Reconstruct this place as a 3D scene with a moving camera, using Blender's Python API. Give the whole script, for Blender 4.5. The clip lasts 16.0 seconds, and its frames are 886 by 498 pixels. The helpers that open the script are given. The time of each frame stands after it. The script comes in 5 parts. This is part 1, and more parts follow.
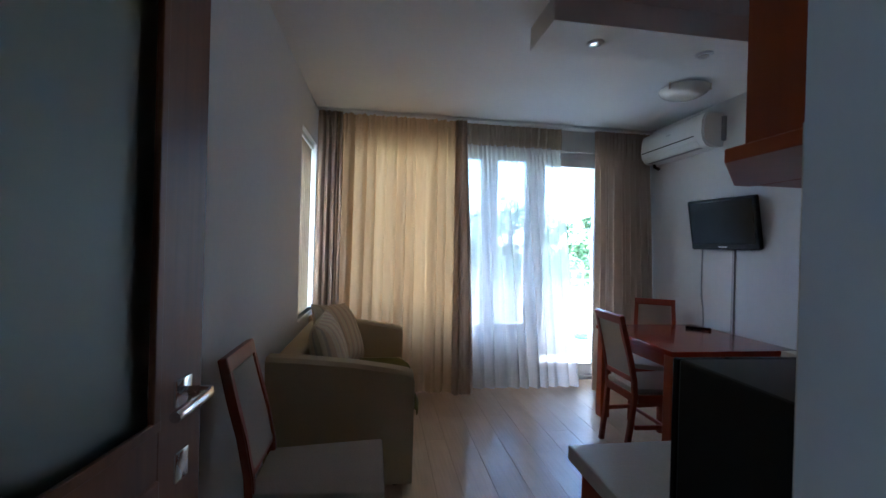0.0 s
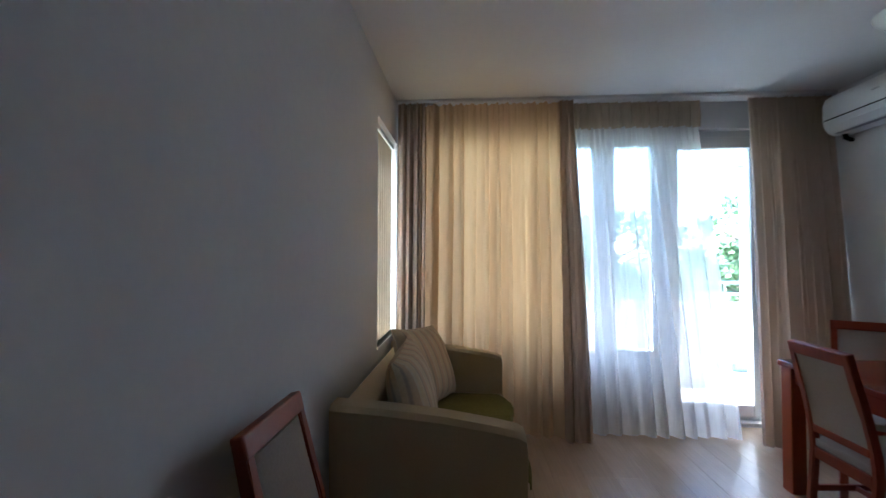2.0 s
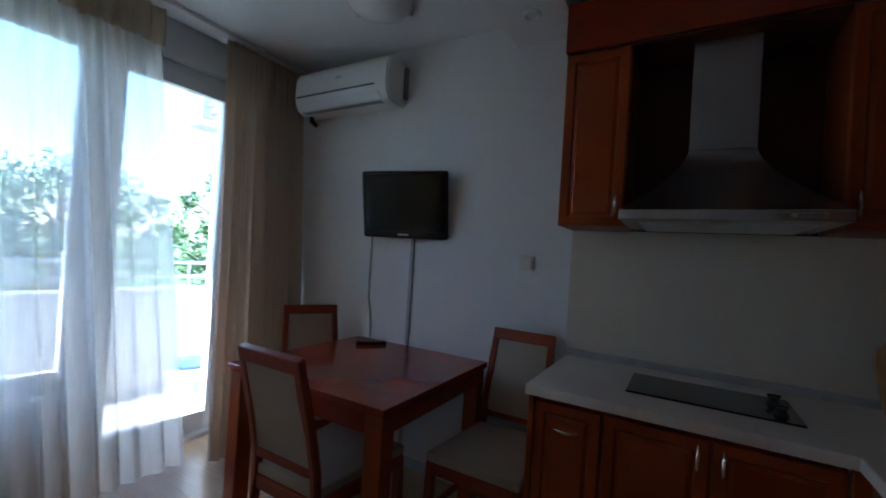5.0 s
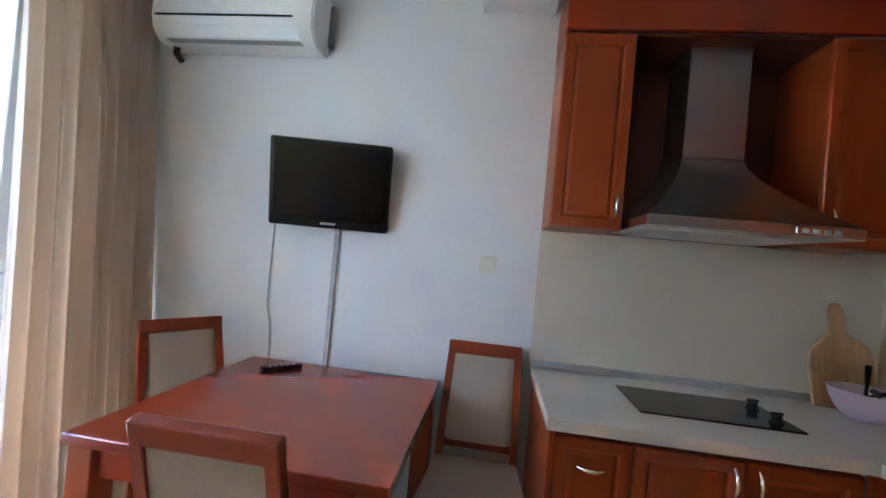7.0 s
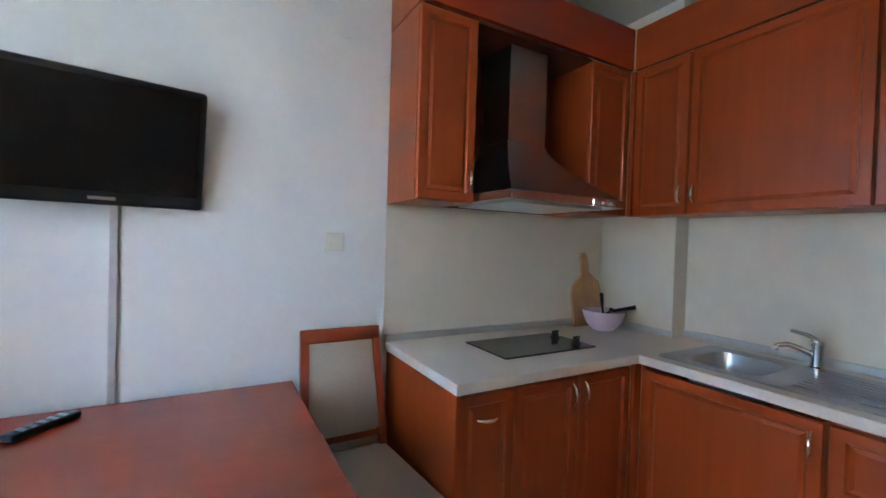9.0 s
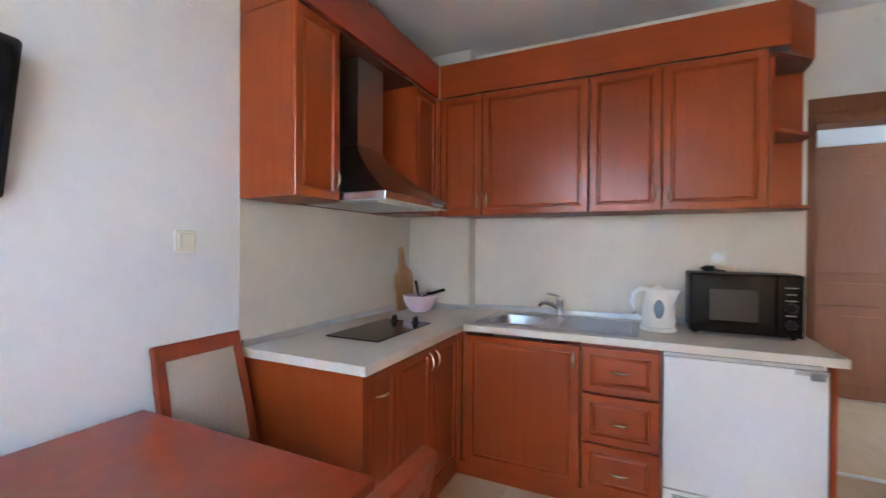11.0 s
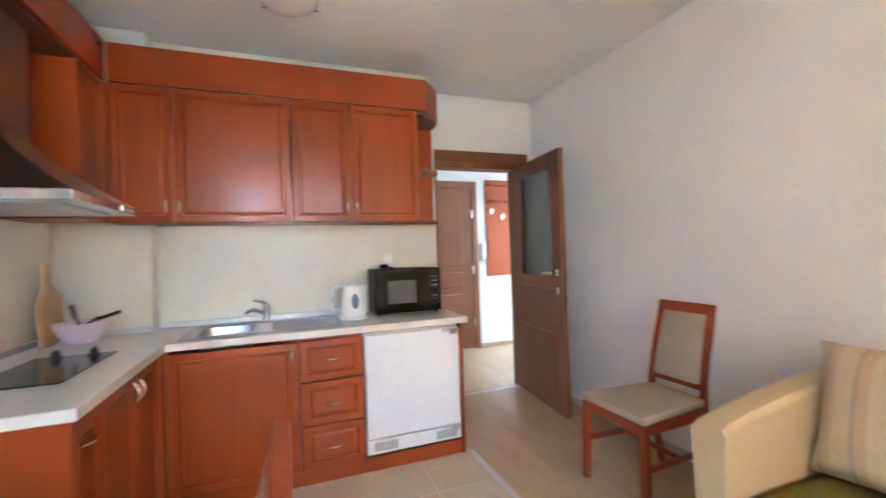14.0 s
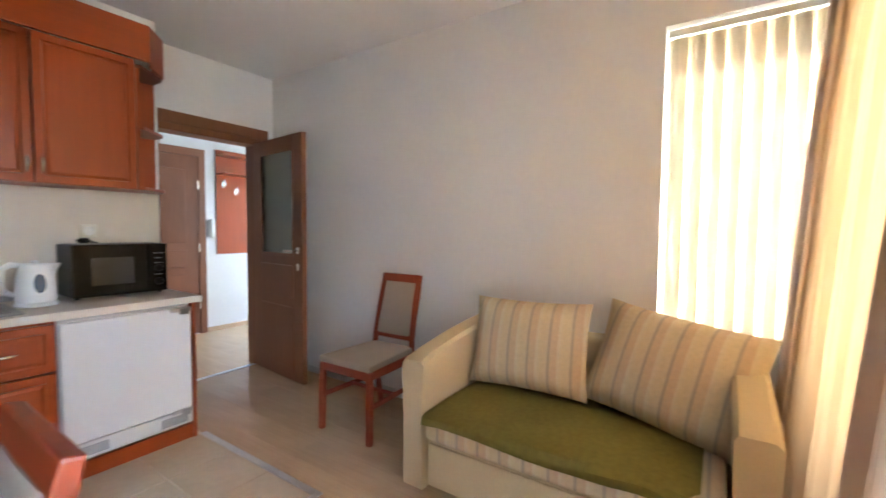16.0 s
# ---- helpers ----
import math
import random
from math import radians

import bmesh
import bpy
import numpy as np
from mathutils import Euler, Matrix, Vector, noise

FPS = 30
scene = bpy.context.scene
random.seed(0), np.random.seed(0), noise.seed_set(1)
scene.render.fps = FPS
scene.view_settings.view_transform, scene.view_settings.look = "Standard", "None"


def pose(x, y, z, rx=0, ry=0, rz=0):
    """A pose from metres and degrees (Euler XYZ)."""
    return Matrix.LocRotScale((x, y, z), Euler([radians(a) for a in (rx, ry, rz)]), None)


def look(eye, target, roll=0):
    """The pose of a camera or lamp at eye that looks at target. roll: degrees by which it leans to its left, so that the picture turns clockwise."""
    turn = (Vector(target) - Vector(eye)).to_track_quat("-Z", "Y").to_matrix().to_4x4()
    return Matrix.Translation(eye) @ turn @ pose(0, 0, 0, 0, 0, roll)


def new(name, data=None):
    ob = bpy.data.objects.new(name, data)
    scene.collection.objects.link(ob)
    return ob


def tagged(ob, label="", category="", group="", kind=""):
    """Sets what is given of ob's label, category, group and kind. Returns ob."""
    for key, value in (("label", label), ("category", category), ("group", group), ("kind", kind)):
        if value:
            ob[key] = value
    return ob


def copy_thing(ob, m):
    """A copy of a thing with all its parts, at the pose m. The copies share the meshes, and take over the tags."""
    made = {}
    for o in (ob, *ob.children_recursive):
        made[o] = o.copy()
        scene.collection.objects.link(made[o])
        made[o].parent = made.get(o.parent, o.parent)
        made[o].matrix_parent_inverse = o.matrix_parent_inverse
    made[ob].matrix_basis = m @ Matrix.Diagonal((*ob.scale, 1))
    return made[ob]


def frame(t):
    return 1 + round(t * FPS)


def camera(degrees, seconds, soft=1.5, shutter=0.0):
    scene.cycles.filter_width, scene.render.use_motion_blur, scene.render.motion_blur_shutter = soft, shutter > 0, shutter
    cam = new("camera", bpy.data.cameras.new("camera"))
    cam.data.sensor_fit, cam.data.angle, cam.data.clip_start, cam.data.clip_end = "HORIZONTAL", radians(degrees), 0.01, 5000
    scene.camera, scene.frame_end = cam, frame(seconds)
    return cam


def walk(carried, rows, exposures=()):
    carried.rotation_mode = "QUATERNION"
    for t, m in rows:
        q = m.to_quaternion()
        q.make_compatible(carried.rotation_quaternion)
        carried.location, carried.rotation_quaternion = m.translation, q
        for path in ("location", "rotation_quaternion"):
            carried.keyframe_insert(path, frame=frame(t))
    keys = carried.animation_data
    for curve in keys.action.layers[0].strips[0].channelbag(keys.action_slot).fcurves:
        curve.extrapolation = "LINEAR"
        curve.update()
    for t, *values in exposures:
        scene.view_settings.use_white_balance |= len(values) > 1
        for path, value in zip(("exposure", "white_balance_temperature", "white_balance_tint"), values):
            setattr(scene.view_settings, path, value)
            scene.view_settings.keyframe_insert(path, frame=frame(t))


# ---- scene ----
cam = camera(93.6, 16.0, soft=1.5, shutter=0.4)
PATH = [
    (0, (0.63, -0.085, 1.354), (0.92, 1.894, 1.35), 1.6),
    (0.5, (0.628, -0.033, 1.345), (0.87, 1.953, 1.353), 0.6),
    (1, (0.609, 0.153, 1.359), (0.781, 2.145, 1.417), 1.2),
    (1.5, (0.601, 0.377, 1.367), (0.692, 2.372, 1.464), 0.7),
    (2, (0.606, 0.566, 1.341), (0.473, 2.561, 1.389), 0.1),
    (2.5, (0.653, 0.762, 1.337), (0.444, 2.751, 1.365), 2.0),
    (3, (0.746, 0.944, 1.344), (0.947, 2.934, 1.327), 2.8),
    (3.5, (0.862, 1.137, 1.324), (1.807, 2.896, 1.442), 0.7),
    (4, (0.988, 1.22, 1.337), (2.284, 2.743, 1.389), 0.8),
    (4.5, (1.125, 1.292, 1.348), (2.66, 2.568, 1.467), 2.8),
    (5, (1.222, 1.351, 1.324), (2.949, 2.359, 1.347), 3.7),
    (7.5, (1.429, 2.22, 1.342), (3.427, 2.14, 1.38), 2.4),
    (8, (1.437, 2.342, 1.36), (3.373, 1.84, 1.351), -0.7),
    (8.5, (1.512, 2.443, 1.339), (3.363, 1.686, 1.308), 0.7),
    (11, (1.872, 3.07, 1.291), (2.723, 1.26, 1.277), 0.4),
    (11.5, (1.89, 3.195, 1.275), (2.395, 1.26, 1.279), 0.6),
    (12, (1.995, 3.304, 1.288), (2.13, 1.31, 1.215), -1.3),
    (12.5, (2.064, 3.381, 1.269), (2.022, 1.382, 1.232), -1.0),
    (13, (2.069, 3.435, 1.251), (1.983, 1.437, 1.236), 0.6),
    (13.5, (2.11, 3.411, 1.276), (1.945, 1.418, 1.273), 1.6),
    (14, (2.177, 3.337, 1.271), (1.47, 1.466, 1.284), -1.9),
    (14.5, (2.243, 3.318, 1.28), (1.156, 1.639, 1.253), -1.8),
    (15, (2.298, 3.391, 1.269), (1.062, 1.82, 1.242), -0.4),
    (15.5, (2.404, 3.455, 1.278), (0.96, 2.076, 1.17), 0.4),
    (16, (2.382, 3.505, 1.268), (0.72, 2.398, 1.171), 0.5),
]
EXPOSURES = [(0.0, 3.6, 4850, 6), (1.5, 3.75, 4950, 6), (2.5, 3.65, 5050, 6), (4.0, 3.45, 5000, 4), (5.2, 3.05, 4950, 3), (7.3, 5.35, 5300, 3), (8.7, 5.3, 5300, 3),
             (10.8, 5.65, 5700, 10), (12.0, 5.9, 6000, 12), (13.0, 6.1, 6100, 12), (14.5, 6.15, 6050, 10), (16.0, 5.65, 6150, 11)]
walk(cam, [(t, look(eye, target, roll)) for t, eye, target, roll in PATH], EXPOSURES)

# ---------------------------------------------------------------- light
world = bpy.data.worlds.new("sky_world")
scene.world = world
world.use_nodes = True
wn = world.node_tree.nodes
wbg = wn["Background"]
sky = wn.new("ShaderNodeTexSky")
sky.sky_type = 'NISHITA'
sky.sun_disc = False
SUN_EL, SUN_AZ = 50.0, 280.0      # compass bearing with +y as north
sky.sun_elevation, sky.sun_rotation = radians(SUN_EL), radians(SUN_AZ)
world.node_tree.links.new(sky.outputs[0], wbg.inputs[0])
wbg.inputs[1].default_value = 0.15

sun_data = bpy.data.lights.new("sun", 'SUN')
sun_data.energy, sun_data.angle, sun_data.color = 3.5, radians(0.53), (1.0, 0.95, 0.87)
sun = new("sun", sun_data)
sd = Vector((math.sin(radians(SUN_AZ)) * math.cos(radians(SUN_EL)), math.cos(radians(SUN_AZ)) * math.cos(radians(SUN_EL)), math.sin(radians(SUN_EL))))
sun.matrix_basis = look(sd * 30, (0, 0, 0))


def window_light(name, x, y, z, rz, w, h, power):
    d = bpy.data.lights.new(name, 'AREA')
    d.shape, d.size, d.size_y, d.energy, d.color = 'RECTANGLE', w, h, power, (0.93, 0.97, 1.0)
    ob = new(name, d)
    ob.matrix_basis = pose(x, y, z, 90, 0, rz)
    return ob


# area lamps: sky stand-in behind the curtain, and fill in the hall's made-up far opening
window_light("added_daylight", 0.85, 4.05, 1.5, 180, 1.0, 1.6, 0.75)
# added only to brighten the hall, where no source is known
window_light("added_daylight", -1.75, -0.85, 1.5, -90, 0.9, 1.5, 0.3)


# ---------------------------------------------------------------- materials
def mat(name, color, rough=0.5, metal=0.0, grain=None, amount=0.12, bump=0.0, bump_scale=200.0, spec=0.5, var=0.0, coat=0.0, blotch=1.5):
    """A principled material with two scales of colour variation and a fine relief."""
    m = bpy.data.materials.new(name)
    m.use_nodes = True
    n, l = m.node_tree.nodes, m.node_tree.links
    b = n["Principled BSDF"]
    b.inputs["Roughness"].default_value, b.inputs["Metallic"].default_value = rough, metal
    b.inputs["Specular IOR Level"].default_value = spec
    b.inputs["Coat Weight"].default_value = coat
    tc = n.new("ShaderNodeTexCoord")
    mp = n.new("ShaderNodeMapping")
    l.new(tc.outputs["Object"], mp.inputs[0])
    mp.inputs["Scale"].default_value = grain or (9, 9, 9)
    n1, n2 = n.new("ShaderNodeTexNoise"), n.new("ShaderNodeTexNoise")
    n1.inputs["Scale"].default_value, n1.inputs["Detail"].default_value = 3.0, 6
    n2.inputs["Scale"].default_value, n2.inputs["Detail"].default_value = blotch, 3
    l.new(mp.outputs[0], n1.inputs["Vector"])
    l.new(tc.outputs["Object"], n2.inputs["Vector"])
    add = n.new("ShaderNodeMath")
    add.operation = 'ADD'
    l.new(n1.outputs[0], add.inputs[0])
    l.new(n2.outputs[0], add.inputs[1])
    mr = n.new("ShaderNodeMapRange")
    mr.inputs["From Min"].default_value, mr.inputs["From Max"].default_value = 0.6, 1.4
    mr.inputs["To Min"].default_value, mr.inputs["To Max"].default_value = 1 - amount, 1 + amount
    l.new(add.outputs[0], mr.inputs[0])
    last = mr.outputs[0]
    if var:
        oi = n.new("ShaderNodeObjectInfo")
        vr = n.new("ShaderNodeMapRange")
        vr.inputs["To Min"].default_value, vr.inputs["To Max"].default_value = 1 - var, 1 + var
        l.new(oi.outputs["Random"], vr.inputs[0])
        mul = n.new("ShaderNodeMath")
        mul.operation = 'MULTIPLY'
        l.new(last, mul.inputs[0])
        l.new(vr.outputs[0], mul.inputs[1])
        last = mul.outputs[0]
    vm = n.new("ShaderNodeVectorMath")
    vm.operation = 'SCALE'
    vm.inputs[0].default_value = color
    l.new(last, vm.inputs["Scale"])
    l.new(vm.outputs[0], b.inputs["Base Color"])
    if bump:
        n3 = n.new("ShaderNodeTexNoise")
        n3.inputs["Scale"].default_value, n3.inputs["Detail"].default_value = bump_scale, 3
        l.new(tc.outputs["Object"], n3.inputs["Vector"])
        bp = n.new("ShaderNodeBump")
        bp.inputs["Strength"].default_value, bp.inputs["Distance"].default_value = bump, 0.002
        l.new(n3.outputs[0], bp.inputs["Height"])
        l.new(bp.outputs[0], b.inputs["Normal"])
    return m


def cloth(name, color, through_color, share, clear=0.0, weave=900.0, stripes=None, fine=0.08):
    """Thin hanging cloth: diffuse, translucent and, for a sheer, partly open weave."""
    m = bpy.data.materials.new(name)
    m.use_nodes = True
    n, l = m.node_tree.nodes, m.node_tree.links
    n.remove(n["Principled BSDF"])
    out = n["Material Output"]
    tc = n.new("ShaderNodeTexCoord")
    nz = n.new("ShaderNodeTexNoise")
    nz.inputs["Scale"].default_value, nz.inputs["Detail"].default_value = 14.0, 5
    mp = n.new("ShaderNodeMapping")
    mp.inputs["Scale"].default_value = (6, 6, 0.4)
    l.new(tc.outputs["Object"], mp.inputs[0])
    l.new(mp.outputs[0], nz.inputs["Vector"])
    mr = n.new("ShaderNodeMapRange")
    mr.inputs["From Min"].default_value, mr.inputs["From Max"].default_value = 0.3, 0.7
    mr.inputs["To Min"].default_value, mr.inputs["To Max"].default_value = 1 - fine, 1 + fine
    l.new(nz.outputs[0], mr.inputs[0])

    def scaled(c):
        v = n.new("ShaderNodeVectorMath")
        v.operation = 'SCALE'
        v.inputs[0].default_value = c
        l.new(mr.outputs[0], v.inputs["Scale"])
        return v.outputs[0]
    d, t = n.new("ShaderNodeBsdfDiffuse"), n.new("ShaderNodeBsdfTranslucent")
    l.new(scaled(color), d.inputs[0])
    l.new(scaled(through_color), t.inputs[0])
    mix = n.new("ShaderNodeMixShader")
    mix.inputs[0].default_value = share
    l.new(d.outputs[0], mix.inputs[1])
    l.new(t.outputs[0], mix.inputs[2])
    last = mix.outputs[0]
    if clear:
        tr = n.new("ShaderNodeBsdfTransparent")
        m2 = n.new("ShaderNodeMixShader")
        m2.inputs[0].default_value = clear
        l.new(last, m2.inputs[1])
        l.new(tr.outputs[0], m2.inputs[2])
        last = m2.outputs[0]
    l.new(last, out.inputs[0])
    return m


def striped(name, stops, period, axis=1):
    """Woven stripes across one axis; stops are (share of the period, colour)."""
    m = mat(name, (0.5, 0.5, 0.5), 0.9, bump=0.35, bump_scale=350, spec=0.2)
    n, l = m.node_tree.nodes, m.node_tree.links
    b = n["Principled BSDF"]
    tc = n.new("ShaderNodeTexCoord")
    sx = n.new("ShaderNodeSeparateXYZ")
    l.new(tc.outputs["Object"], sx.inputs[0])
    md = n.new("ShaderNodeMath")
    md.operation = 'MULTIPLY'
    md.inputs[1].default_value = 1.0 / period
    l.new(sx.outputs[axis], md.inputs[0])
    fr = n.new("ShaderNodeMath")
    fr.operation = 'FRACT'
    l.new(md.outputs[0], fr.inputs[0])
    cr = n.new("ShaderNodeValToRGB")
    e = cr.color_ramp.elements
    while len(e) < len(stops):
        e.new(0.5)
    for k, (p, c) in enumerate(stops):
        e[k].position, e[k].color = p, (*c, 1)
    l.new(fr.outputs[0], cr.inputs[0])
    nz = n.new("ShaderNodeTexNoise")
    nz.inputs["Scale"].default_value = 60
    l.new(tc.outputs["Object"], nz.inputs["Vector"])
    mr = n.new("ShaderNodeMapRange")
    mr.inputs["To Min"].default_value, mr.inputs["To Max"].default_value = 0.88, 1.12
    l.new(nz.outputs[0], mr.inputs[0])
    vm = n.new("ShaderNodeVectorMath")
    vm.operation = 'SCALE'
    l.new(cr.outputs[0], vm.inputs[0])
    l.new(mr.outputs[0], vm.inputs["Scale"])
    l.new(vm.outputs[0], b.inputs["Base Color"])
    return m


def glass(name, color=(1, 1, 1), rough=0.0):
    m = bpy.data.materials.new(name)
    m.use_nodes = True
    b = m.node_tree.nodes["Principled BSDF"]
    b.inputs["Base Color"].default_value = (*color, 1)
    b.inputs["Transmission Weight"].default_value, b.inputs["Roughness"].default_value, b.inputs["IOR"].default_value = 1.0, rough, 1.45
    return m


WALL = mat("wall_paint", (0.74, 0.735, 0.73), 0.85, amount=0.03, bump=0.12, bump_scale=120, spec=0.25)
CEIL = mat("ceiling_paint", (0.78, 0.775, 0.77), 0.85, amount=0.025, bump=0.08, bump_scale=90, spec=0.25)
CHERRY = mat("cherry_veneer", (0.32, 0.055, 0.009), 0.32, grain=(11, 11, 0.7), amount=0.17, bump=0.05, bump_scale=60, coat=0.08, spec=0.4)
CHERRY_X = mat("cherry_veneer_lengthwise", (0.32, 0.055, 0.009), 0.32, grain=(0.7, 11, 11), amount=0.17, bump=0.05, bump_scale=60, coat=0.08, spec=0.4)
CHERRY_Y = mat("cherry_veneer_crosswise", (0.285, 0.036, 0.010), 0.2, grain=(9, 0.8, 9), amount=0.1, bump=0.03, bump_scale=60, coat=0.25)
CHAIR_WOOD = mat("chair_wood", (0.27, 0.042, 0.011), 0.36, grain=(18, 18, 1.5), amount=0.18, bump=0.05, bump_scale=70, coat=0.15)
DOOR_WOOD = mat("door_wood", (0.195, 0.070, 0.028), 0.42, grain=(26, 26, 1.2), amount=0.22, bump=0.08, bump_scale=80)
# cherry darkened in its base colour to give recesses their shade
SHADED_WOOD = mat("cherry_recess_shade", (0.12, 0.026, 0.010), 0.5, grain=(20, 20, 1.5), amount=0.2)
COUNTER = mat("worktop_laminate", (0.68, 0.62, 0.54), 0.35, grain=(40, 40, 40), amount=0.08, bump=0.04, blotch=6)
SPLASH = mat("splashback_panel", (0.66, 0.595, 0.49), 0.38, grain=(4, 4, 3), amount=0.05, blotch=3)
TILE = mat("ceramic_tile", (0.52, 0.42, 0.295), 0.28, grain=(8, 8, 8), amount=0.09, blotch=5, var=0.03)
GROUT = mat("grout", (0.48, 0.40, 0.30), 0.9, amount=0.1)
PLANK = mat("laminate_plank", (0.52, 0.37, 0.24), 0.25, grain=(26, 1.1, 8), amount=0.13, bump=0.05, bump_scale=70, var=0.02, blotch=2.5)
WHITE_METAL = mat("white_enamel", (0.76, 0.77, 0.78), 0.32, amount=0.02)
WHITE_PLASTIC = mat("white_plastic", (0.78, 0.78, 0.76), 0.4, amount=0.02)
CREAM_PLASTIC = mat("cream_plastic", (0.70, 0.67, 0.57), 0.4, amount=0.02)
PVC = mat("window_pvc", (0.8, 0.8, 0.8), 0.35, amount=0.02)
STEEL = mat("brushed_steel", (0.42, 0.42, 0.43), 0.3, metal=1.0, grain=(3, 60, 60), amount=0.1)
CHROME = mat("chrome", (0.75, 0.74, 0.72), 0.14, metal=1.0, amount=0.02)
BRASSY = mat("satin_nickel", (0.84, 0.74, 0.62), 0.24, metal=1.0, amount=0.05)
BLACK = mat("black_plastic", (0.005, 0.005, 0.005), 0.4, amount=0.1, spec=0.3)
BLACK_GLOSS = mat("black_screen", (0.003, 0.003, 0.003), 0.25, amount=0.05, spec=0.2)
HOB_GLASS = mat("ceramic_glass", (0.012, 0.012, 0.013), 0.12, amount=0.1)
GREY_TRIM = mat("aluminium_trim", (0.55, 0.55, 0.55), 0.35, metal=0.7, amount=0.05)
GREY_PLASTIC = mat("grey_plastic", (0.30, 0.31, 0.32), 0.45, amount=0.05)
FABRIC = mat("chair_fabric", (0.42, 0.355, 0.29), 0.95, grain=(50, 50, 50), amount=0.12, bump=0.4, bump_scale=420, spec=0.15)
SOFA_FABRIC = mat("sofa_fabric", (0.56, 0.44, 0.27), 0.95, grain=(30, 30, 30), amount=0.05, bump=0.2, bump_scale=380, spec=0.15)
GREEN = mat("green_cover", (0.18, 0.148, 0.04), 0.95, grain=(14, 14, 14), amount=0.18, bump=0.4, bump_scale=260, spec=0.1, blotch=4)
STRIPE = striped("striped_cushion", [(0.0, (0.60, 0.48, 0.30)), (0.26, (0.58, 0.47, 0.31)), (0.32, (0.39, 0.32, 0.24)), (0.37, (0.39, 0.32, 0.24)), (0.42, (0.57, 0.42, 0.27)), (0.7, (0.57, 0.41, 0.27)), (0.76, (0.62, 0.52, 0.36)), (1.0, (0.60, 0.48, 0.30))], 0.105)
CURTAIN = cloth("curtain_cloth", (0.52, 0.41, 0.30), (0.76, 0.46, 0.20), 0.33, fine=0.03)
# same curtain cloth, toned and less translucent so bunched ends look dimmer
CURTAIN_END = cloth("curtain_cloth_dimmed", (0.54, 0.44, 0.36), (0.50, 0.32, 0.19), 0.24, fine=0.03)
SHEER = cloth("sheer_voile", (0.62, 0.54, 0.44), (0.86, 0.84, 0.81), 0.68, clear=0.30, fine=0.06)
# voile heading: the dark of the unlit wall behind is put into its colour
SHEER_TOP = cloth("sheer_heading", (0.50, 0.41, 0.31), (0.5, 0.38, 0.25), 0.4, clear=0.06)
BLIND = cloth("blind_slat_cloth", (0.66, 0.58, 0.43), (0.52, 0.43, 0.30), 0.019, fine=0.1)
CLEAR = glass("window_glass")
FROST = glass("frosted_glass", (0.55, 0.63, 0.59), 0.45)
HOOD_BAND = mat("polished_steel_band", (0.60, 0.60, 0.59), 0.24, metal=1.0, grain=(3, 60, 60), amount=0.05)
OPAL = mat("opal_glass", (0.78, 0.77, 0.73), 0.2, amount=0.03)
PINK = mat("lilac_plastic", (0.60, 0.46, 0.52), 0.35, amount=0.03)
BEECH = mat("beech_board", (0.46, 0.25, 0.11), 0.5, grain=(30, 30, 2), amount=0.32, blotch=9)
BLUE = mat("blue_window", (0.06, 0.10, 0.17), 0.15, amount=0.1)
RENDER_WALL = mat("outer_render", (0.50, 0.48, 0.45), 0.9, amount=0.06, bump=0.3, bump_scale=60)
BALCONY_TILE = mat("balcony_floor", (0.36, 0.33, 0.29), 0.6, amount=0.1)
LEAF = mat("leaves", (0.10, 0.16, 0.05), 0.6, amount=0.45, blotch=0.8)
BARK = mat("bark", (0.10, 0.075, 0.05), 0.9, amount=0.3, bump=0.6, bump_scale=20)
GRASS = mat("grass_ground", (0.09, 0.12, 0.045), 0.95, amount=0.3, blotch=0.2)


# ---------------------------------------------------------------- mesh helpers
def mesh_ob(name, bm, material, smooth=False):
    bmesh.ops.recalc_face_normals(bm, faces=bm.faces)
    me = bpy.data.meshes.new(name)
    bm.to_mesh(me)
    bm.free()
    me.materials.append(material)
    if smooth:
        me.shade_smooth()
        me.set_sharp_from_angle(angle=radians(38))
    return new(name, me)


def part(name, bm, material, parent=None, label="", smooth=False):
    ob = mesh_ob(name, bm, material, smooth)
    if parent is not None:
        ob.parent = parent
    return tagged(ob, label)


def thing(name, m, label, category, group=""):
    e = new(name)
    e.empty_display_size = 0.1
    e.matrix_basis = m
    return tagged(e, label, category, group)


def boxes(*bb, bevel=0.0, seg=2):
    """A mesh of boxes (x0, y0, z0, x1, y1, z1), edges rounded by bevel."""
    bm = bmesh.new()
    for x0, y0, z0, x1, y1, z1 in bb:
        r = bmesh.ops.create_cube(bm, size=1.0, matrix=Matrix.Translation(((x0 + x1) / 2, (y0 + y1) / 2, (z0 + z1) / 2)) @ Matrix.Diagonal((abs(x1 - x0), abs(y1 - y0), abs(z1 - z0), 1)))
    if bevel:
        bmesh.ops.bevel(bm, geom=bm.edges[:], offset=bevel, segments=seg, affect='EDGES', profile=0.5, clamp_overlap=True)
    return bm


def prism(outline, z0, z1, bevel=0.0, seg=2):
    """An outline of (x, y) pulled up from z0 to z1."""
    bm = bmesh.new()
    f = bm.faces.new([bm.verts.new((x, y, z0)) for x, y in outline])
    r = bmesh.ops.extrude_face_region(bm, geom=[f])
    bmesh.ops.translate(bm, vec=(0, 0, z1 - z0), verts=[v for v in r["geom"] if isinstance(v, bmesh.types.BMVert)])
    if bevel:
        bmesh.ops.bevel(bm, geom=bm.edges[:], offset=bevel, segments=seg, affect='EDGES', profile=0.5, clamp_overlap=True)
    return bm


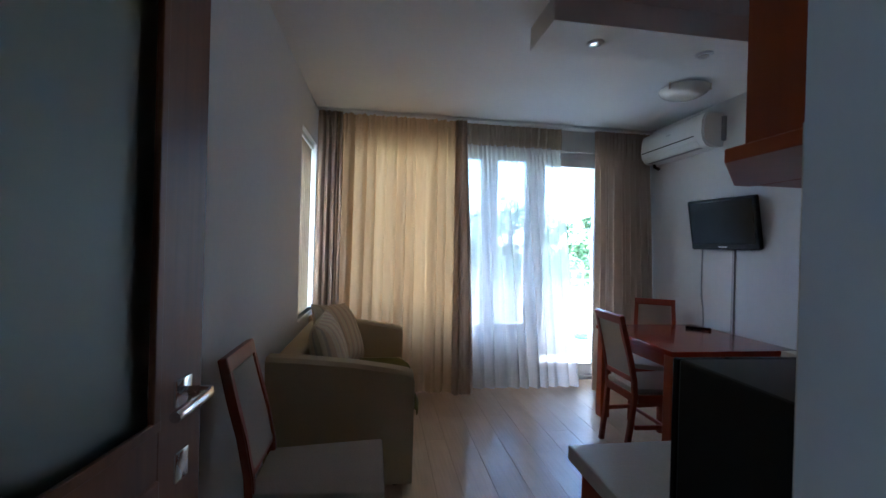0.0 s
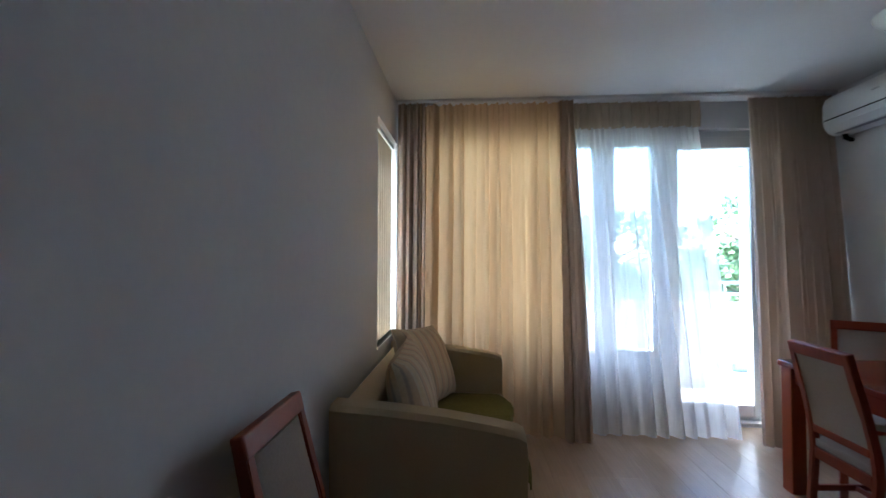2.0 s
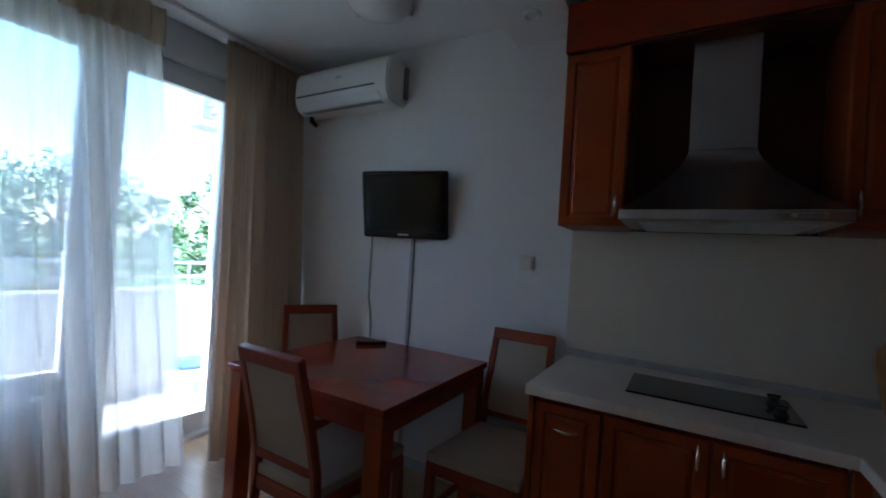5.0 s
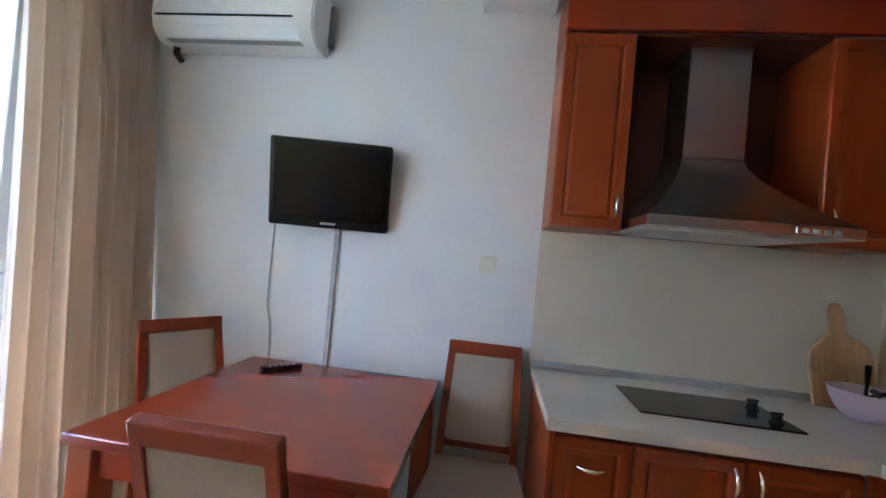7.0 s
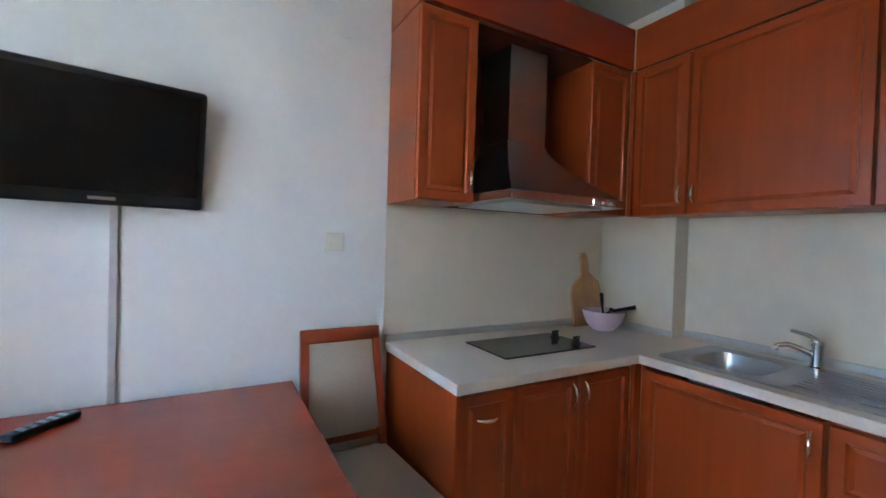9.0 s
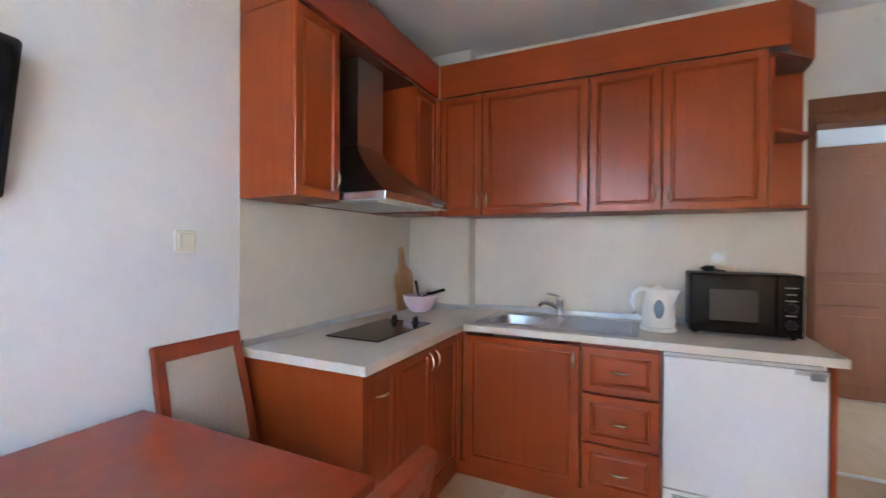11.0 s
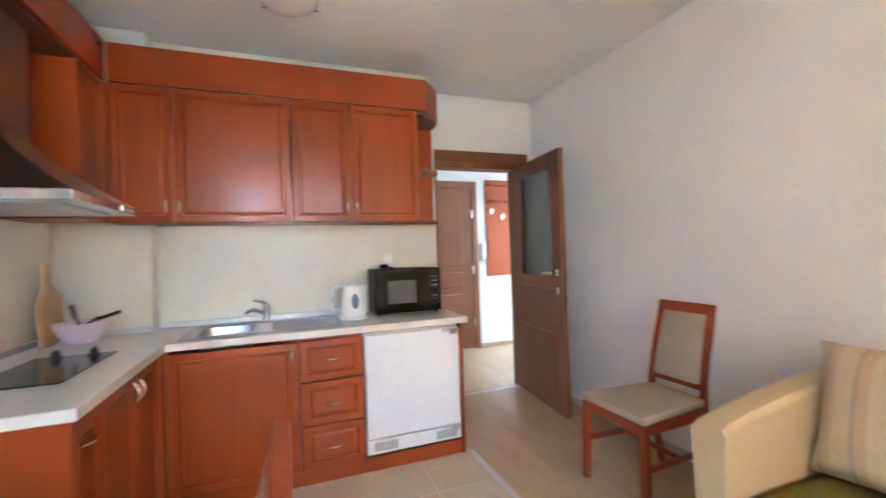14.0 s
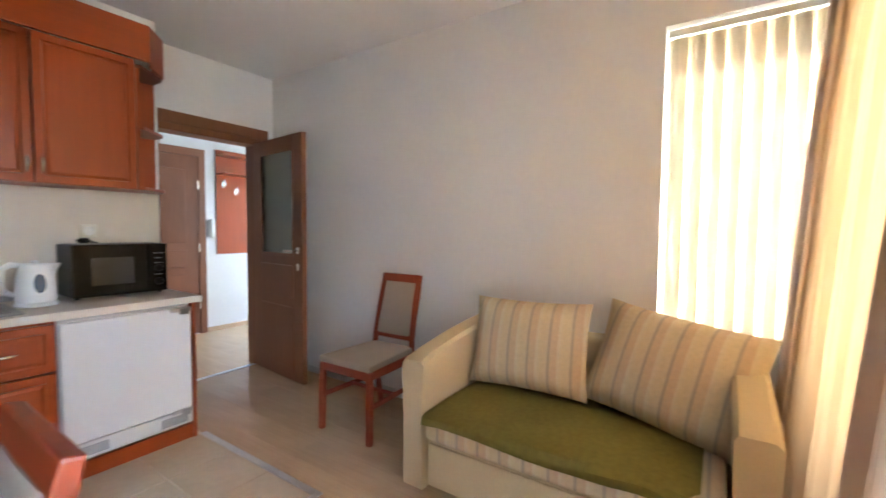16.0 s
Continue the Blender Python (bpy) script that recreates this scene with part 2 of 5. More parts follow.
def turned(profile, seg=32, m=None):
    """A lathe shape of (radius, z) pairs."""
    bm = bmesh.new()
    rings = []
    for r, z in profile:
        if r < 1e-5:
            rings.append([bm.verts.new((0, 0, z))])
        else:
            rings.append([bm.verts.new((r * math.cos(2 * math.pi * k / seg), r * math.sin(2 * math.pi * k / seg), z)) for k in range(seg)])
    for a, b in zip(rings, rings[1:]):
        for k in range(seg):
            j = (k + 1) % seg
            if len(a) == 1 and len(b) == 1:
                continue
            if len(a) == 1:
                bm.faces.new((a[0], b[k], b[j]))
            elif len(b) == 1:
                bm.faces.new((a[k], a[j], b[0]))
            else:
                bm.faces.new((a[k], a[j], b[j], b[k]))
    for ring in (rings[0], rings[-1]):
        if len(ring) > 1:
            bm.faces.new(ring)
    if m:
        bmesh.ops.transform(bm, matrix=m, verts=bm.verts)
    return bm


def tube(points, r, seg=10, into=None):
    """A round bar along points; r is one radius or one for each point."""
    bm = into or bmesh.new()
    pts = [Vector(p) for p in points]
    rings = []
    for i, p in enumerate(pts):
        d = (pts[min(i + 1, len(pts) - 1)] - pts[max(i - 1, 0)]).normalized()
        a = d.cross(Vector((0, 0, 1)) if abs(d.z) < 0.9 else Vector((1, 0, 0))).normalized()
        b = d.cross(a)
        rr = r[i] if isinstance(r, (list, tuple)) else r
        rings.append([bm.verts.new(p + rr * (math.cos(2 * math.pi * k / seg) * a + math.sin(2 * math.pi * k / seg) * b)) for k in range(seg)])
    for a, b in zip(rings, rings[1:]):
        for k in range(seg):
            bm.faces.new((a[k], a[(k + 1) % seg], b[(k + 1) % seg], b[k]))
    bm.faces.new(rings[0])
    bm.faces.new(rings[-1])
    return bm


def loft(sections):
    """Joins closed loops of equal length into a skin with end caps."""
    bm = bmesh.new()
    rings = [[bm.verts.new(p) for p in s] for s in sections]
    k = len(rings[0])
    for a, b in zip(rings, rings[1:]):
        for i in range(k):
            bm.faces.new((a[i], a[(i + 1) % k], b[(i + 1) % k], b[i]))
    bm.faces.new(rings[0])
    bm.faces.new(rings[-1])
    return bm


def structure(name, bm, material, label, category="", parent=None):
    ob = mesh_ob(name, bm, material)
    if parent is not None:
        ob.parent = parent
    return tagged(ob, label, category, kind="structure")


def moved(bm, m):
    bmesh.ops.transform(bm, matrix=m, verts=bm.verts)
    return bm


# ---------------------------------------------------------------- the room
XE, YK, YN, H = 3.39, 0.31, 4.08, 2.63    # east wall, kitchen wall, window wall, ceiling
HX0, HY0 = -1.6, -1.62                    # the hall's far corner

floor = structure("floor", boxes((HX0 - 0.2, HY0 - 0.2, -0.12, XE + 0.2, -0.06, -0.012), (-0.2, -0.06, -0.12, XE + 0.2, YN + 0.2, -0.012)), GROUT, "level floor under beige laminate and tiles", "floor")
structure("ceiling", boxes((-0.2, -0.12, H, XE + 0.2, YN + 0.3, H + 0.15)), CEIL, "plain white painted ceiling", "ceiling")
structure("ceiling_hall", boxes((HX0 - 0.2, HY0 - 0.2, 2.56, XE + 0.2, -0.12, H + 0.15)), CEIL, "plain white painted hall ceiling", "ceiling")
# west wall with the blind's window
WY0, WY1, WZ0, WZ1 = 3.245, 3.93, 0.77, 2.285
structure("wall_west", boxes((-0.2, -0.12, 0, 0, WY0, H), (-0.2, WY1, 0, 0, YN + 0.3, H), (-0.2, WY0, 0, 0, WY1, WZ0), (-0.2, WY0, WZ1, 0, WY1, H)), WALL, "white painted side wall with a window", "wall")
structure("wall_east", boxes((XE, YK - 0.5, 0, XE + 0.2, YN + 0.3, H)), WALL, "white painted side wall", "wall")
# kitchen wall with its end and column
structure("wall_kitchen", boxes((1.085, -0.12, 0, XE, YK, H)), WALL, "white painted wall behind the kitchen units", "wall")
structure("column", boxes((2.92, YK, 0.9, XE, 0.425, H)), WALL, "white boxed-in corner column", "column")
# door wall
DX0, DX1, DZ = 0.16, 0.975, 2.05
structure("wall_south", boxes((-0.2, -0.12, 0, DX0 - 0.03, 0, H), (DX0 - 0.03, -0.12, DZ + 0.03, DX1 + 0.03, 0, H), (DX1 + 0.03, -0.12, 0, 1.085, 0, H)), WALL, "white painted wall with the hall doorway", "wall")
# window wall
NX0, NX1, NDX, NZ0, NZ1 = 0.30, 3.0, 2.225, 0.50, 2.41
structure("wall_north", boxes((0, YN, 0, NX0, YN + 0.25, H), (NX1, YN, 0, XE, YN + 0.25, H), (NX0, YN, NZ1, NX1, YN + 0.25, H), (NX0, YN, 0, NDX, YN + 0.25, NZ0), (NDX, YN, 0, NX1, YN + 0.25, 0.03)), WALL, "white painted wall with balcony window and door", "wall")
# hall
structure("wall_hall_south", boxes((HX0, HY0 - 0.15, 0, XE, HY0, 2.56)), WALL, "white painted hall wall", "wall")
structure("wall_hall_east", boxes((1.9, HY0, 0, 2.0, -0.12, 2.56)), WALL, "white painted hall end wall", "wall")
# invented opening, out of view, so that daylight reaches the hall
structure("wall_hall_west", boxes((HX0 - 0.3, HY0 - 0.15, 0, HX0 - 0.18, -0.1, 0.7), (HX0 - 0.3, HY0 - 0.15, 2.3, HX0 - 0.18, -0.1, 2.56), (HX0 - 0.3, HY0 - 0.15, 0.7, HX0 - 0.18, -1.35, 2.3), (HX0 - 0.3, -0.35, 0.7, HX0 - 0.18, -0.1, 2.3)), WALL, "white painted hall wall with an unseen opening added for daylight", "wall")
structure("wall_hall_north", boxes((HX0 - 0.2, -0.12, 0, -0.2, 0, 2.56)), WALL, "white painted hall wall", "wall")
# lowered beam
structure("ceiling_beam", boxes((1.44, 1.876, 2.497, XE, 2.216, H), bevel=0.004), CEIL, "white boxed beam with recessed spotlights", "beam")
# skirting
structure("baseboard", boxes((0.0, 0.03, 0, 0.012, YN - 0.02, 0.055), (XE - 0.012, 1.86, 0, XE, YN - 0.02, 0.055), (0.012, YN - 0.012, 0, NDX, YN, 0.055)), GREY_TRIM, "narrow grey skirting strip", "skirting")


# ---------------------------------------------------------------- doors and windows
def hall_door():
    fr = tagged(new("door_1", None), "brown wooden door with a frosted pane, standing open", "door", kind="structure")
    part("door_frame", boxes((DX0 - 0.03, -0.15, 0, DX0 + 0.02, 0.012, DZ), (DX1 - 0.02, -0.15, 0, DX1 + 0.03, 0.012, DZ), (DX0 - 0.03, -0.15, DZ - 0.05, DX1 + 0.03, 0.012, DZ + 0.03), bevel=0.003), DOOR_WOOD, fr)
    part("architrave", boxes((DX0 - 0.10, 0.0, 0, DX0 - 0.005, 0.02, DZ + 0.095), (DX0 - 0.10, 0.0, DZ + 0.005, 1.048, 0.021, DZ + 0.095), (DX1 + 0.0, 0.0, 0, 1.048, 0.019, DZ + 0.01), bevel=0.004), DOOR_WOOD, fr)
    # the leaf, along +x from its hinge, then swung into the room
    W, T, Z0, Z1 = 0.782, 0.042, 0.016, 2.01
    gx0, gx1, gz0, gz1 = 0.13, 0.652, 1.04, 1.90
    sw = Matrix.Translation((0.185, 0.012, 0)) @ Matrix.Rotation(radians(84.0), 4, 'Z')
    leaf = part("leaf", moved(boxes((0, -T / 2, Z0, gx0, T / 2, Z1), (gx1, -T / 2, Z0, W, T / 2, Z1), (gx0, -T / 2, gz1, gx1, T / 2, Z1), (gx0, -T / 2, Z0, gx1, T / 2, gz0), bevel=0.002), sw), DOOR_WOOD, fr)
    part("pane", moved(boxes((gx0 - 0.004, -0.003, gz0 - 0.004, gx1 + 0.004, 0.003, gz1 + 0.004)), sw), FROST, leaf, "frosted glass pane")
    for s in (-1, 1):
        y = s * T / 2
        part("glazing_bead", moved(boxes((gx0, y - 0.004, gz0, gx0 + 0.018, y + 0.004, gz1), (gx1 - 0.018, y - 0.004, gz0, gx1, y + 0.004, gz1), (gx0, y - 0.0045, gz1 - 0.018, gx1, y + 0.0045, gz1), (gx0, y - 0.0045, gz0, gx1, y + 0.0045, gz0 + 0.018), bevel=0.002), sw), DOOR_WOOD, leaf)
        for z0, z1 in ((0.12, 0.62), (0.70, 0.96)):
            part("raised_panel", moved(boxes((gx0, y - 0.006, z0, gx1, y + 0.006, z1), bevel=0.005), sw), DOOR_WOOD, leaf)
        bm = boxes((0.692, y - 0.006, 1.06, 0.742, y + 0.006, 1.11), (0.697, y - 0.005, 0.925, 0.737, y + 0.005, 0.98), bevel=0.004)
        tube([(0.717, y, 1.085), (0.717, y + s * 0.05, 1.085), (0.702, y + s * 0.055, 1.085), (0.602, y + s * 0.055, 1.083)], 0.009, 10, bm)
        part("door_handle", moved(bm, sw), CHROME, leaf, "chrome lever handle on a plate", smooth=True)
    return fr


hall_door()


def entrance_door():
    fr = tagged(new("door_2", None), "closed brown panelled door in the hall", "door", kind="structure")
    x0, x1, y = -0.10, 0.76, HY0
    part("door_frame", boxes((x0 - 0.08, y, 0, x0, y + 0.03, 2.16), (x1, y, 0, x1 + 0.08, y + 0.03, 2.16), (x0 - 0.08, y, 2.08, x1 + 0.08, y + 0.032, 2.17), bevel=0.004), DOOR_WOOD, fr)
    leaf = part("leaf", boxes((x0, y, 0.01, x1, y + 0.016, 2.08)), DOOR_WOOD, fr)
    for z0, z1 in ((0.14, 0.72), (0.80, 1.0), (1.08, 1.92)):
        part("raised_panel", boxes((x0 + 0.14, y + 0.012, z0, x1 - 0.14, y + 0.026, z1), bevel=0.008), DOOR_WOOD, leaf)
    for z in (0.35, 1.02, 1.75):
        part("hinge", tube([(x0 + 0.004, y + 0.034, z - 0.05), (x0 + 0.004, y + 0.034, z + 0.05)], 0.008), BRASSY, fr, "satin metal hinge")


entrance_door()
structure("trim_hall", boxes((-1.2, HY0, 2.32, XE - 1.5, HY0 + 0.10, 2.42), bevel=0.004), WALL, "white boxed pipe run above the hall door", "trim")
structure("baseboard_hall", boxes((-1.5, HY0, 0, -0.185, HY0 + 0.014, 0.05)), PLANK, "beige skirting in the hall", "skirting")


def pvc_window():
    y0, y1 = YN + 0.06, YN + 0.13
    w = tagged(new("window_1", None), "white plastic balcony window with tall panes", "window", kind="structure")
    part("window_frame", boxes((NX0, y0, NZ0, NX0 + 0.07, y1, NZ1), (NX0 + 0.07, y0, NZ0, NDX - 0.07, y1, NZ0 + 0.07), (NX0 + 0.07, y0, NZ1 - 0.07, NDX - 0.07, y1, NZ1), (NDX - 0.07, y0, NZ0, NDX, y1, NZ1), bevel=0.006), PVC, w)
    for a, b in ((NX0 + 0.05, 0.98), (1.05, 1.69), (1.745, NDX - 0.055)):
        sash = part("sash", boxes((a, y0 - 0.02, NZ0 + 0.025, a + 0.06, y1 - 0.02, NZ1 - 0.05), (b - 0.06, y0 - 0.02, NZ0 + 0.025, b, y1 - 0.02, NZ1 - 0.05), (a + 0.06, y0 - 0.02, NZ0 + 0.025, b - 0.06, y1 - 0.02, NZ0 + 0.085), (a + 0.06, y0 - 0.02, NZ1 - 0.12, b - 0.06, y1 - 0.02, NZ1 - 0.05), bevel=0.006), PVC, w)
        p = part("pane", boxes((a + 0.055, y0 + 0.012, NZ0 + 0.075, b - 0.055, y0 + 0.018, NZ1 - 0.11)), CLEAR, sash)
        p.visible_shadow = False
    for x in (1.015, 1.7175):
        part("mullion", boxes((x - 0.034, y0 + 0.004, NZ0 + 0.07, x + 0.034, y1 - 0.004, NZ1 - 0.07), bevel=0.005), PVC, w)
    part("window_sill", boxes((NX0, YN - 0.09, NZ0 - 0.03, NDX, y0, NZ0), bevel=0.006), PVC, w, "white inner window sill")
    d = tagged(new("door_3", None), "white plastic glazed balcony door", "door", kind="structure")
    part("door_frame", boxes((NDX + 0.003, y0, 0.03, NDX + 0.06, y1, NZ1), (NX1 - 0.06, y0, 0.03, NX1, y1, NZ1), (NDX + 0.06, y0, NZ1 - 0.07, NX1 - 0.06, y1, NZ1), (NDX + 0.06, y0, 0.03, NX1 - 0.06, y1, 0.075), bevel=0.006), PVC, d)
    a, b = NDX + 0.02, NX1 - 0.035
    sash = part("sash", boxes((a, y0 - 0.022, 0.065, a + 0.075, y1 - 0.02, NZ1 - 0.06), (b - 0.075, y0 - 0.022, 0.065, b, y1 - 0.02, NZ1 - 0.06), (a + 0.075, y0 - 0.022, 0.065, b - 0.075, y1 - 0.02, 0.165), (a + 0.075, y0 - 0.022, NZ1 - 0.15, b - 0.075, y1 - 0.02, NZ1 - 0.06), bevel=0.006), PVC, d)
    p = part("pane", boxes((a + 0.07, y0 + 0.012, 0.16, b - 0.07, y0 + 0.018, NZ1 - 0.145)), CLEAR, sash)
    p.visible_shadow = False
    bm = boxes((b - 0.05, y0 - 0.034, 1.0, b - 0.02, y0 - 0.02, 1.14), bevel=0.003)
    tube([(b - 0.035, y0 - 0.03, 1.08), (b - 0.035, y0 - 0.065, 1.08), (b - 0.035, y0 - 0.07, 0.97)], 0.009, 8, bm)
    part("door_handle", bm, WHITE_PLASTIC, sash, smooth=True)


pvc_window()


def blind_window():
    w = tagged(new("window_2", None), "narrow window behind cream vertical blinds", "window", kind="structure")
    part("window_frame", boxes((-0.19, WY0, WZ0, -0.14, WY0 + 0.06, WZ1), (-0.19, WY1 - 0.06, WZ0, -0.14, WY1, WZ1), (-0.19, WY0 + 0.06, WZ0, -0.14, WY1 - 0.06, WZ0 + 0.06), (-0.19, WY0 + 0.06, WZ1 - 0.06, -0.14, WY1 - 0.06, WZ1), bevel=0.005), PVC, w)
    p = part("pane", boxes((-0.168, WY0 + 0.055, WZ0 + 0.055, -0.162, WY1 - 0.055, WZ1 - 0.055)), CLEAR, w)
    p.visible_shadow = False
    part("window_sill", boxes((-0.14, WY0, WZ0 - 0.02, 0.012, WY1, WZ0), bevel=0.004), PVC, w, "white inner window sill")
    b = thing("vertical_blind", pose(-0.045, 0, 0), "cream cloth vertical blind, closed, glowing with daylight", "blind")
    part("head_rail", boxes((-0.02, WY0 + 0.01, WZ1 - 0.05, 0.02, WY1 - 0.01, WZ1 - 0.015), bevel=0.004), PVC, b, "white aluminium head rail")
    k, y = 0, WY0 + 0.055
    while y < WY1 - 0.03:
        sl = bmesh.new()
        cols = []
        for i in range(5):
            u = (i - 2) / 2
            px, py = 0.008 * (1 - u * u), u * 0.044
            c, s = math.cos(0.35), math.sin(0.35)
            cols.append([sl.verts.new((px * c + py * s * 0.6, y + py * c, z)) for z in (WZ0 + 0.004, 1.2, 1.7, WZ1 - 0.055)])
        for a, c2 in zip(cols, cols[1:]):
            for j in range(3):
                sl.faces.new((a[j], c2[j], c2[j + 1], a[j + 1]))
        part("slat", sl, BLIND, b, smooth=True)
        y += 0.078


blind_window()


# ---------------------------------------------------------------- curtains
def drape(x0t, x1t, x0b, x1b, z0, z1, yt, yb, folds, depth, seed, edge=0.0, cols_per=10):
    """A hanging cloth from (x0t..x1t) at the rail to (x0b..x1b) at the hem, in uneven folds."""
    rnd = random.Random(seed)
    bm = bmesh.new()
    nx, nz = folds * cols_per, 26
    ph = [rnd.uniform(-0.9, 0.9) for _ in range(folds + 2)]
    am = [rnd.uniform(0.35, 1.4) for _ in range(folds + 2)]
    grid = []
    for j in range(nz + 1):
        v = j / nz
        z = z1 + (z0 - z1) * v
        row = []
        for i in range(nx + 1):
            u = i / nx
            f = (u + 0.9 / folds * noise.noise(Vector((u * 5.0, seed, 0.2 * v))) * math.sin(math.pi * u)) * folds
            k = int(max(0.0, min(f, folds - 1e-6)))
            w = f - k
            p = ph[k] * (1 - w) + ph[k + 1] * w
            a = am[k] * (1 - w) + am[k + 1] * w
            flat = 0.45 + 0.55 * min(1.0, v * 3.0)
            wave = math.sin(2 * math.pi * f + p) + 0.3 * math.sin(4 * math.pi * f + 2.3 * p + v)
            pleat = 0.35 * math.sin(2 * math.pi * f * 2.0 + p) * (1 - min(1.0, v * 6.0))
            x = (x0t + (x1t - x0t) * u) * (1 - v) + (x0b + (x1b - x0b) * u) * v
            x += 0.25 * depth * a * math.cos(2 * math.pi * f + p) * min(1.0, v * 2)
            y = yt + (yb - yt) * v + depth * (a * flat * wave + pleat) * 0.5
            if edge and u > 0.97:
                y += edge * (u - 0.97) / 0.03
            row.append(bm.verts.new((x, y, z)))
        grid.append(row)
    for a, b in zip(grid, grid[1:]):
        for i in range(nx):
            bm.faces.new((a[i], a[i + 1], b[i + 1], b[i]))
    return bm


def curtains():
    YT, YB = 3.93, 3.745
    r = tagged(mesh_ob("curtain_rail", boxes((0.01, 3.88, H - 0.028, XE - 0.01, 3.98, H - 0.003), bevel=0.004), PVC), "white double curtain rail on the ceiling", "curtain rail")
    a = thing("curtain", pose(0, 0, 0), "beige pleated full-length curtain, drawn, glowing with daylight", "curtain", "curtains at the balcony window")
    part("cloth", drape(0.02, 1.34, 0.03, 1.32, 0.012, H - 0.03, YT, YB + 0.03, 13, 0.085, 3, cols_per=14), CURTAIN, a, smooth=True)
    # bunched ends get the dimmed cloth in place of the glowing one
    part("gathered_edge", drape(1.30, 1.42, 1.29, 1.49, 0.010, H - 0.03, YT - 0.03, YB - 0.045, 3, 0.075, 8), CURTAIN_END, a, "bunched edge of the curtain, its cloth toned to glow less", smooth=True)
    part("gathered_corner", drape(0.015, 0.24, 0.02, 0.25, 0.012, H - 0.03, YT - 0.035, YB - 0.01, 4, 0.06, 12), CURTAIN_END, a, "bunched corner of the curtain, its cloth toned to glow less", smooth=True)
    s = thing("sheer_curtain", pose(0, 0, 0), "white see-through voile curtain, half drawn aside", "sheer curtain", "curtains at the balcony window")
    part("cloth", drape(1.36, 2.40, 1.42, 2.60, 0.015, 2.40, YT + 0.035, YB + 0.075, 11, 0.06, 21), SHEER, s, smooth=True)
    part("heading", drape(1.40, 2.41, 1.40, 2.405, 2.385, H - 0.03, YT + 0.033, YT + 0.03, 13, 0.04, 23), SHEER_TOP, s, "gathered heading band, browned for the unlit wall behind", smooth=True)
    b = thing("curtain", pose(0, 0, 0), "beige pleated full-length curtain, pushed to the wall", "curtain", "curtains at the balcony window")
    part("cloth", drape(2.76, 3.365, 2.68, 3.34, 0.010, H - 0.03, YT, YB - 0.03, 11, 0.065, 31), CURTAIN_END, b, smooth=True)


curtains()


# ---------------------------------------------------------------- kitchen
def panel_door(w, h, t=0.02, frame=0.06):
    """A framed cabinet front with a raised field, x 0..w, z 0..h, facing +y."""
    bm = boxes((0, 0, 0, w, t * 0.7, h))
    f = max(bm.faces, key=lambda q: q.calc_center_median().y)
    bmesh.ops.inset_region(bm, faces=[f], thickness=0.005, depth=t * 0.3)
    fr = min(frame, w * 0.24, h * 0.26)
    bmesh.ops.inset_region(bm, faces=[f], thickness=fr - 0.012, depth=0.0)
    bmesh.ops.inset_region(bm, faces=[f], thickness=0.008, depth=-0.010)
    bmesh.ops.inset_region(bm, faces=[f], thickness=0.005, depth=0.0)
    bmesh.ops.inset_region(bm, faces=[f], thickness=0.018, depth=0.007)
    return bm


def bow_handle(length, upright=True):
    """A curved metal pull, centred, standing off +y."""
    pts, rad = [], []
    for i in range(11):
        u = i / 10
        a = (u - 0.5) * length
        o = 0.003 + 0.022 * math.sin(math.pi * u) ** 0.7
        pts.append((0, o, a) if upright else (a, o, 0))
        rad.append(0.0035 + 0.004 * math.sin(math.pi * u))
    return tube(pts, rad, 10)


def fitted_front(parent, x0, x1, z0, z1, y, handle=None, grain=None, name="door"):
    d = part(name, moved(panel_door(x1 - x0 - 0.004, z1 - z0 - 0.004), Matrix.Translation((x0 + 0.002, y, z0 + 0.002))), grain or CHERRY, parent)
    if handle:
        hx, hz, up = handle
        part("handle", moved(bow_handle(0.088, up), Matrix.Translation((hx, y + 0.018, hz))), BRASSY, d, "curved satin metal handle", smooth=True)
    return d


def carcass(c, w, h, depth, t=0.018, top=True):
    """An open box of boards, x 0..w, y 0..depth, z 0..h, its front at depth."""
    bb = [(0, 0, 0, t, depth, h), (w - t, 0, 0, w, depth, h), (t, 0, 0, w - t, depth, t)]
    if top:
        bb.append((t, 0, h - t, w - t, depth, h))
    bb.append((t, 0, t, w - t, 0.008, h - t))
    names = ["side_panel", "side_panel", "bottom_panel"] + (["top_panel"] if top else []) + ["back_panel"]
    for n, b in zip(names, bb):
        part(n, boxes(b), CHERRY, c)


SOUTH = lambda x, z, y=YK: pose(x, y + 0.003, z)
EAST = lambda y, z, x=XE: pose(x - 0.003, y, z, 0, 0, 90)
UZ0, UZ1, CR = 1.485, 2.25, 2.466
UD = 0.606 - YK - 0.003 - 0.02
ED = XE - 3.08 - 0.003 - 0.02
KU = "kitchen wall units"


def upper(name, m, w, doors, depth, label):
    c = thing(name, m, label, "wall cabinet", KU)
    carcass(c, w, UZ1 - UZ0, depth)
    for x0, x1, hx in doors:
        fitted_front(c, x0, x1, 0.0, UZ1 - UZ0, depth, (hx, 0.095, True))
    return c


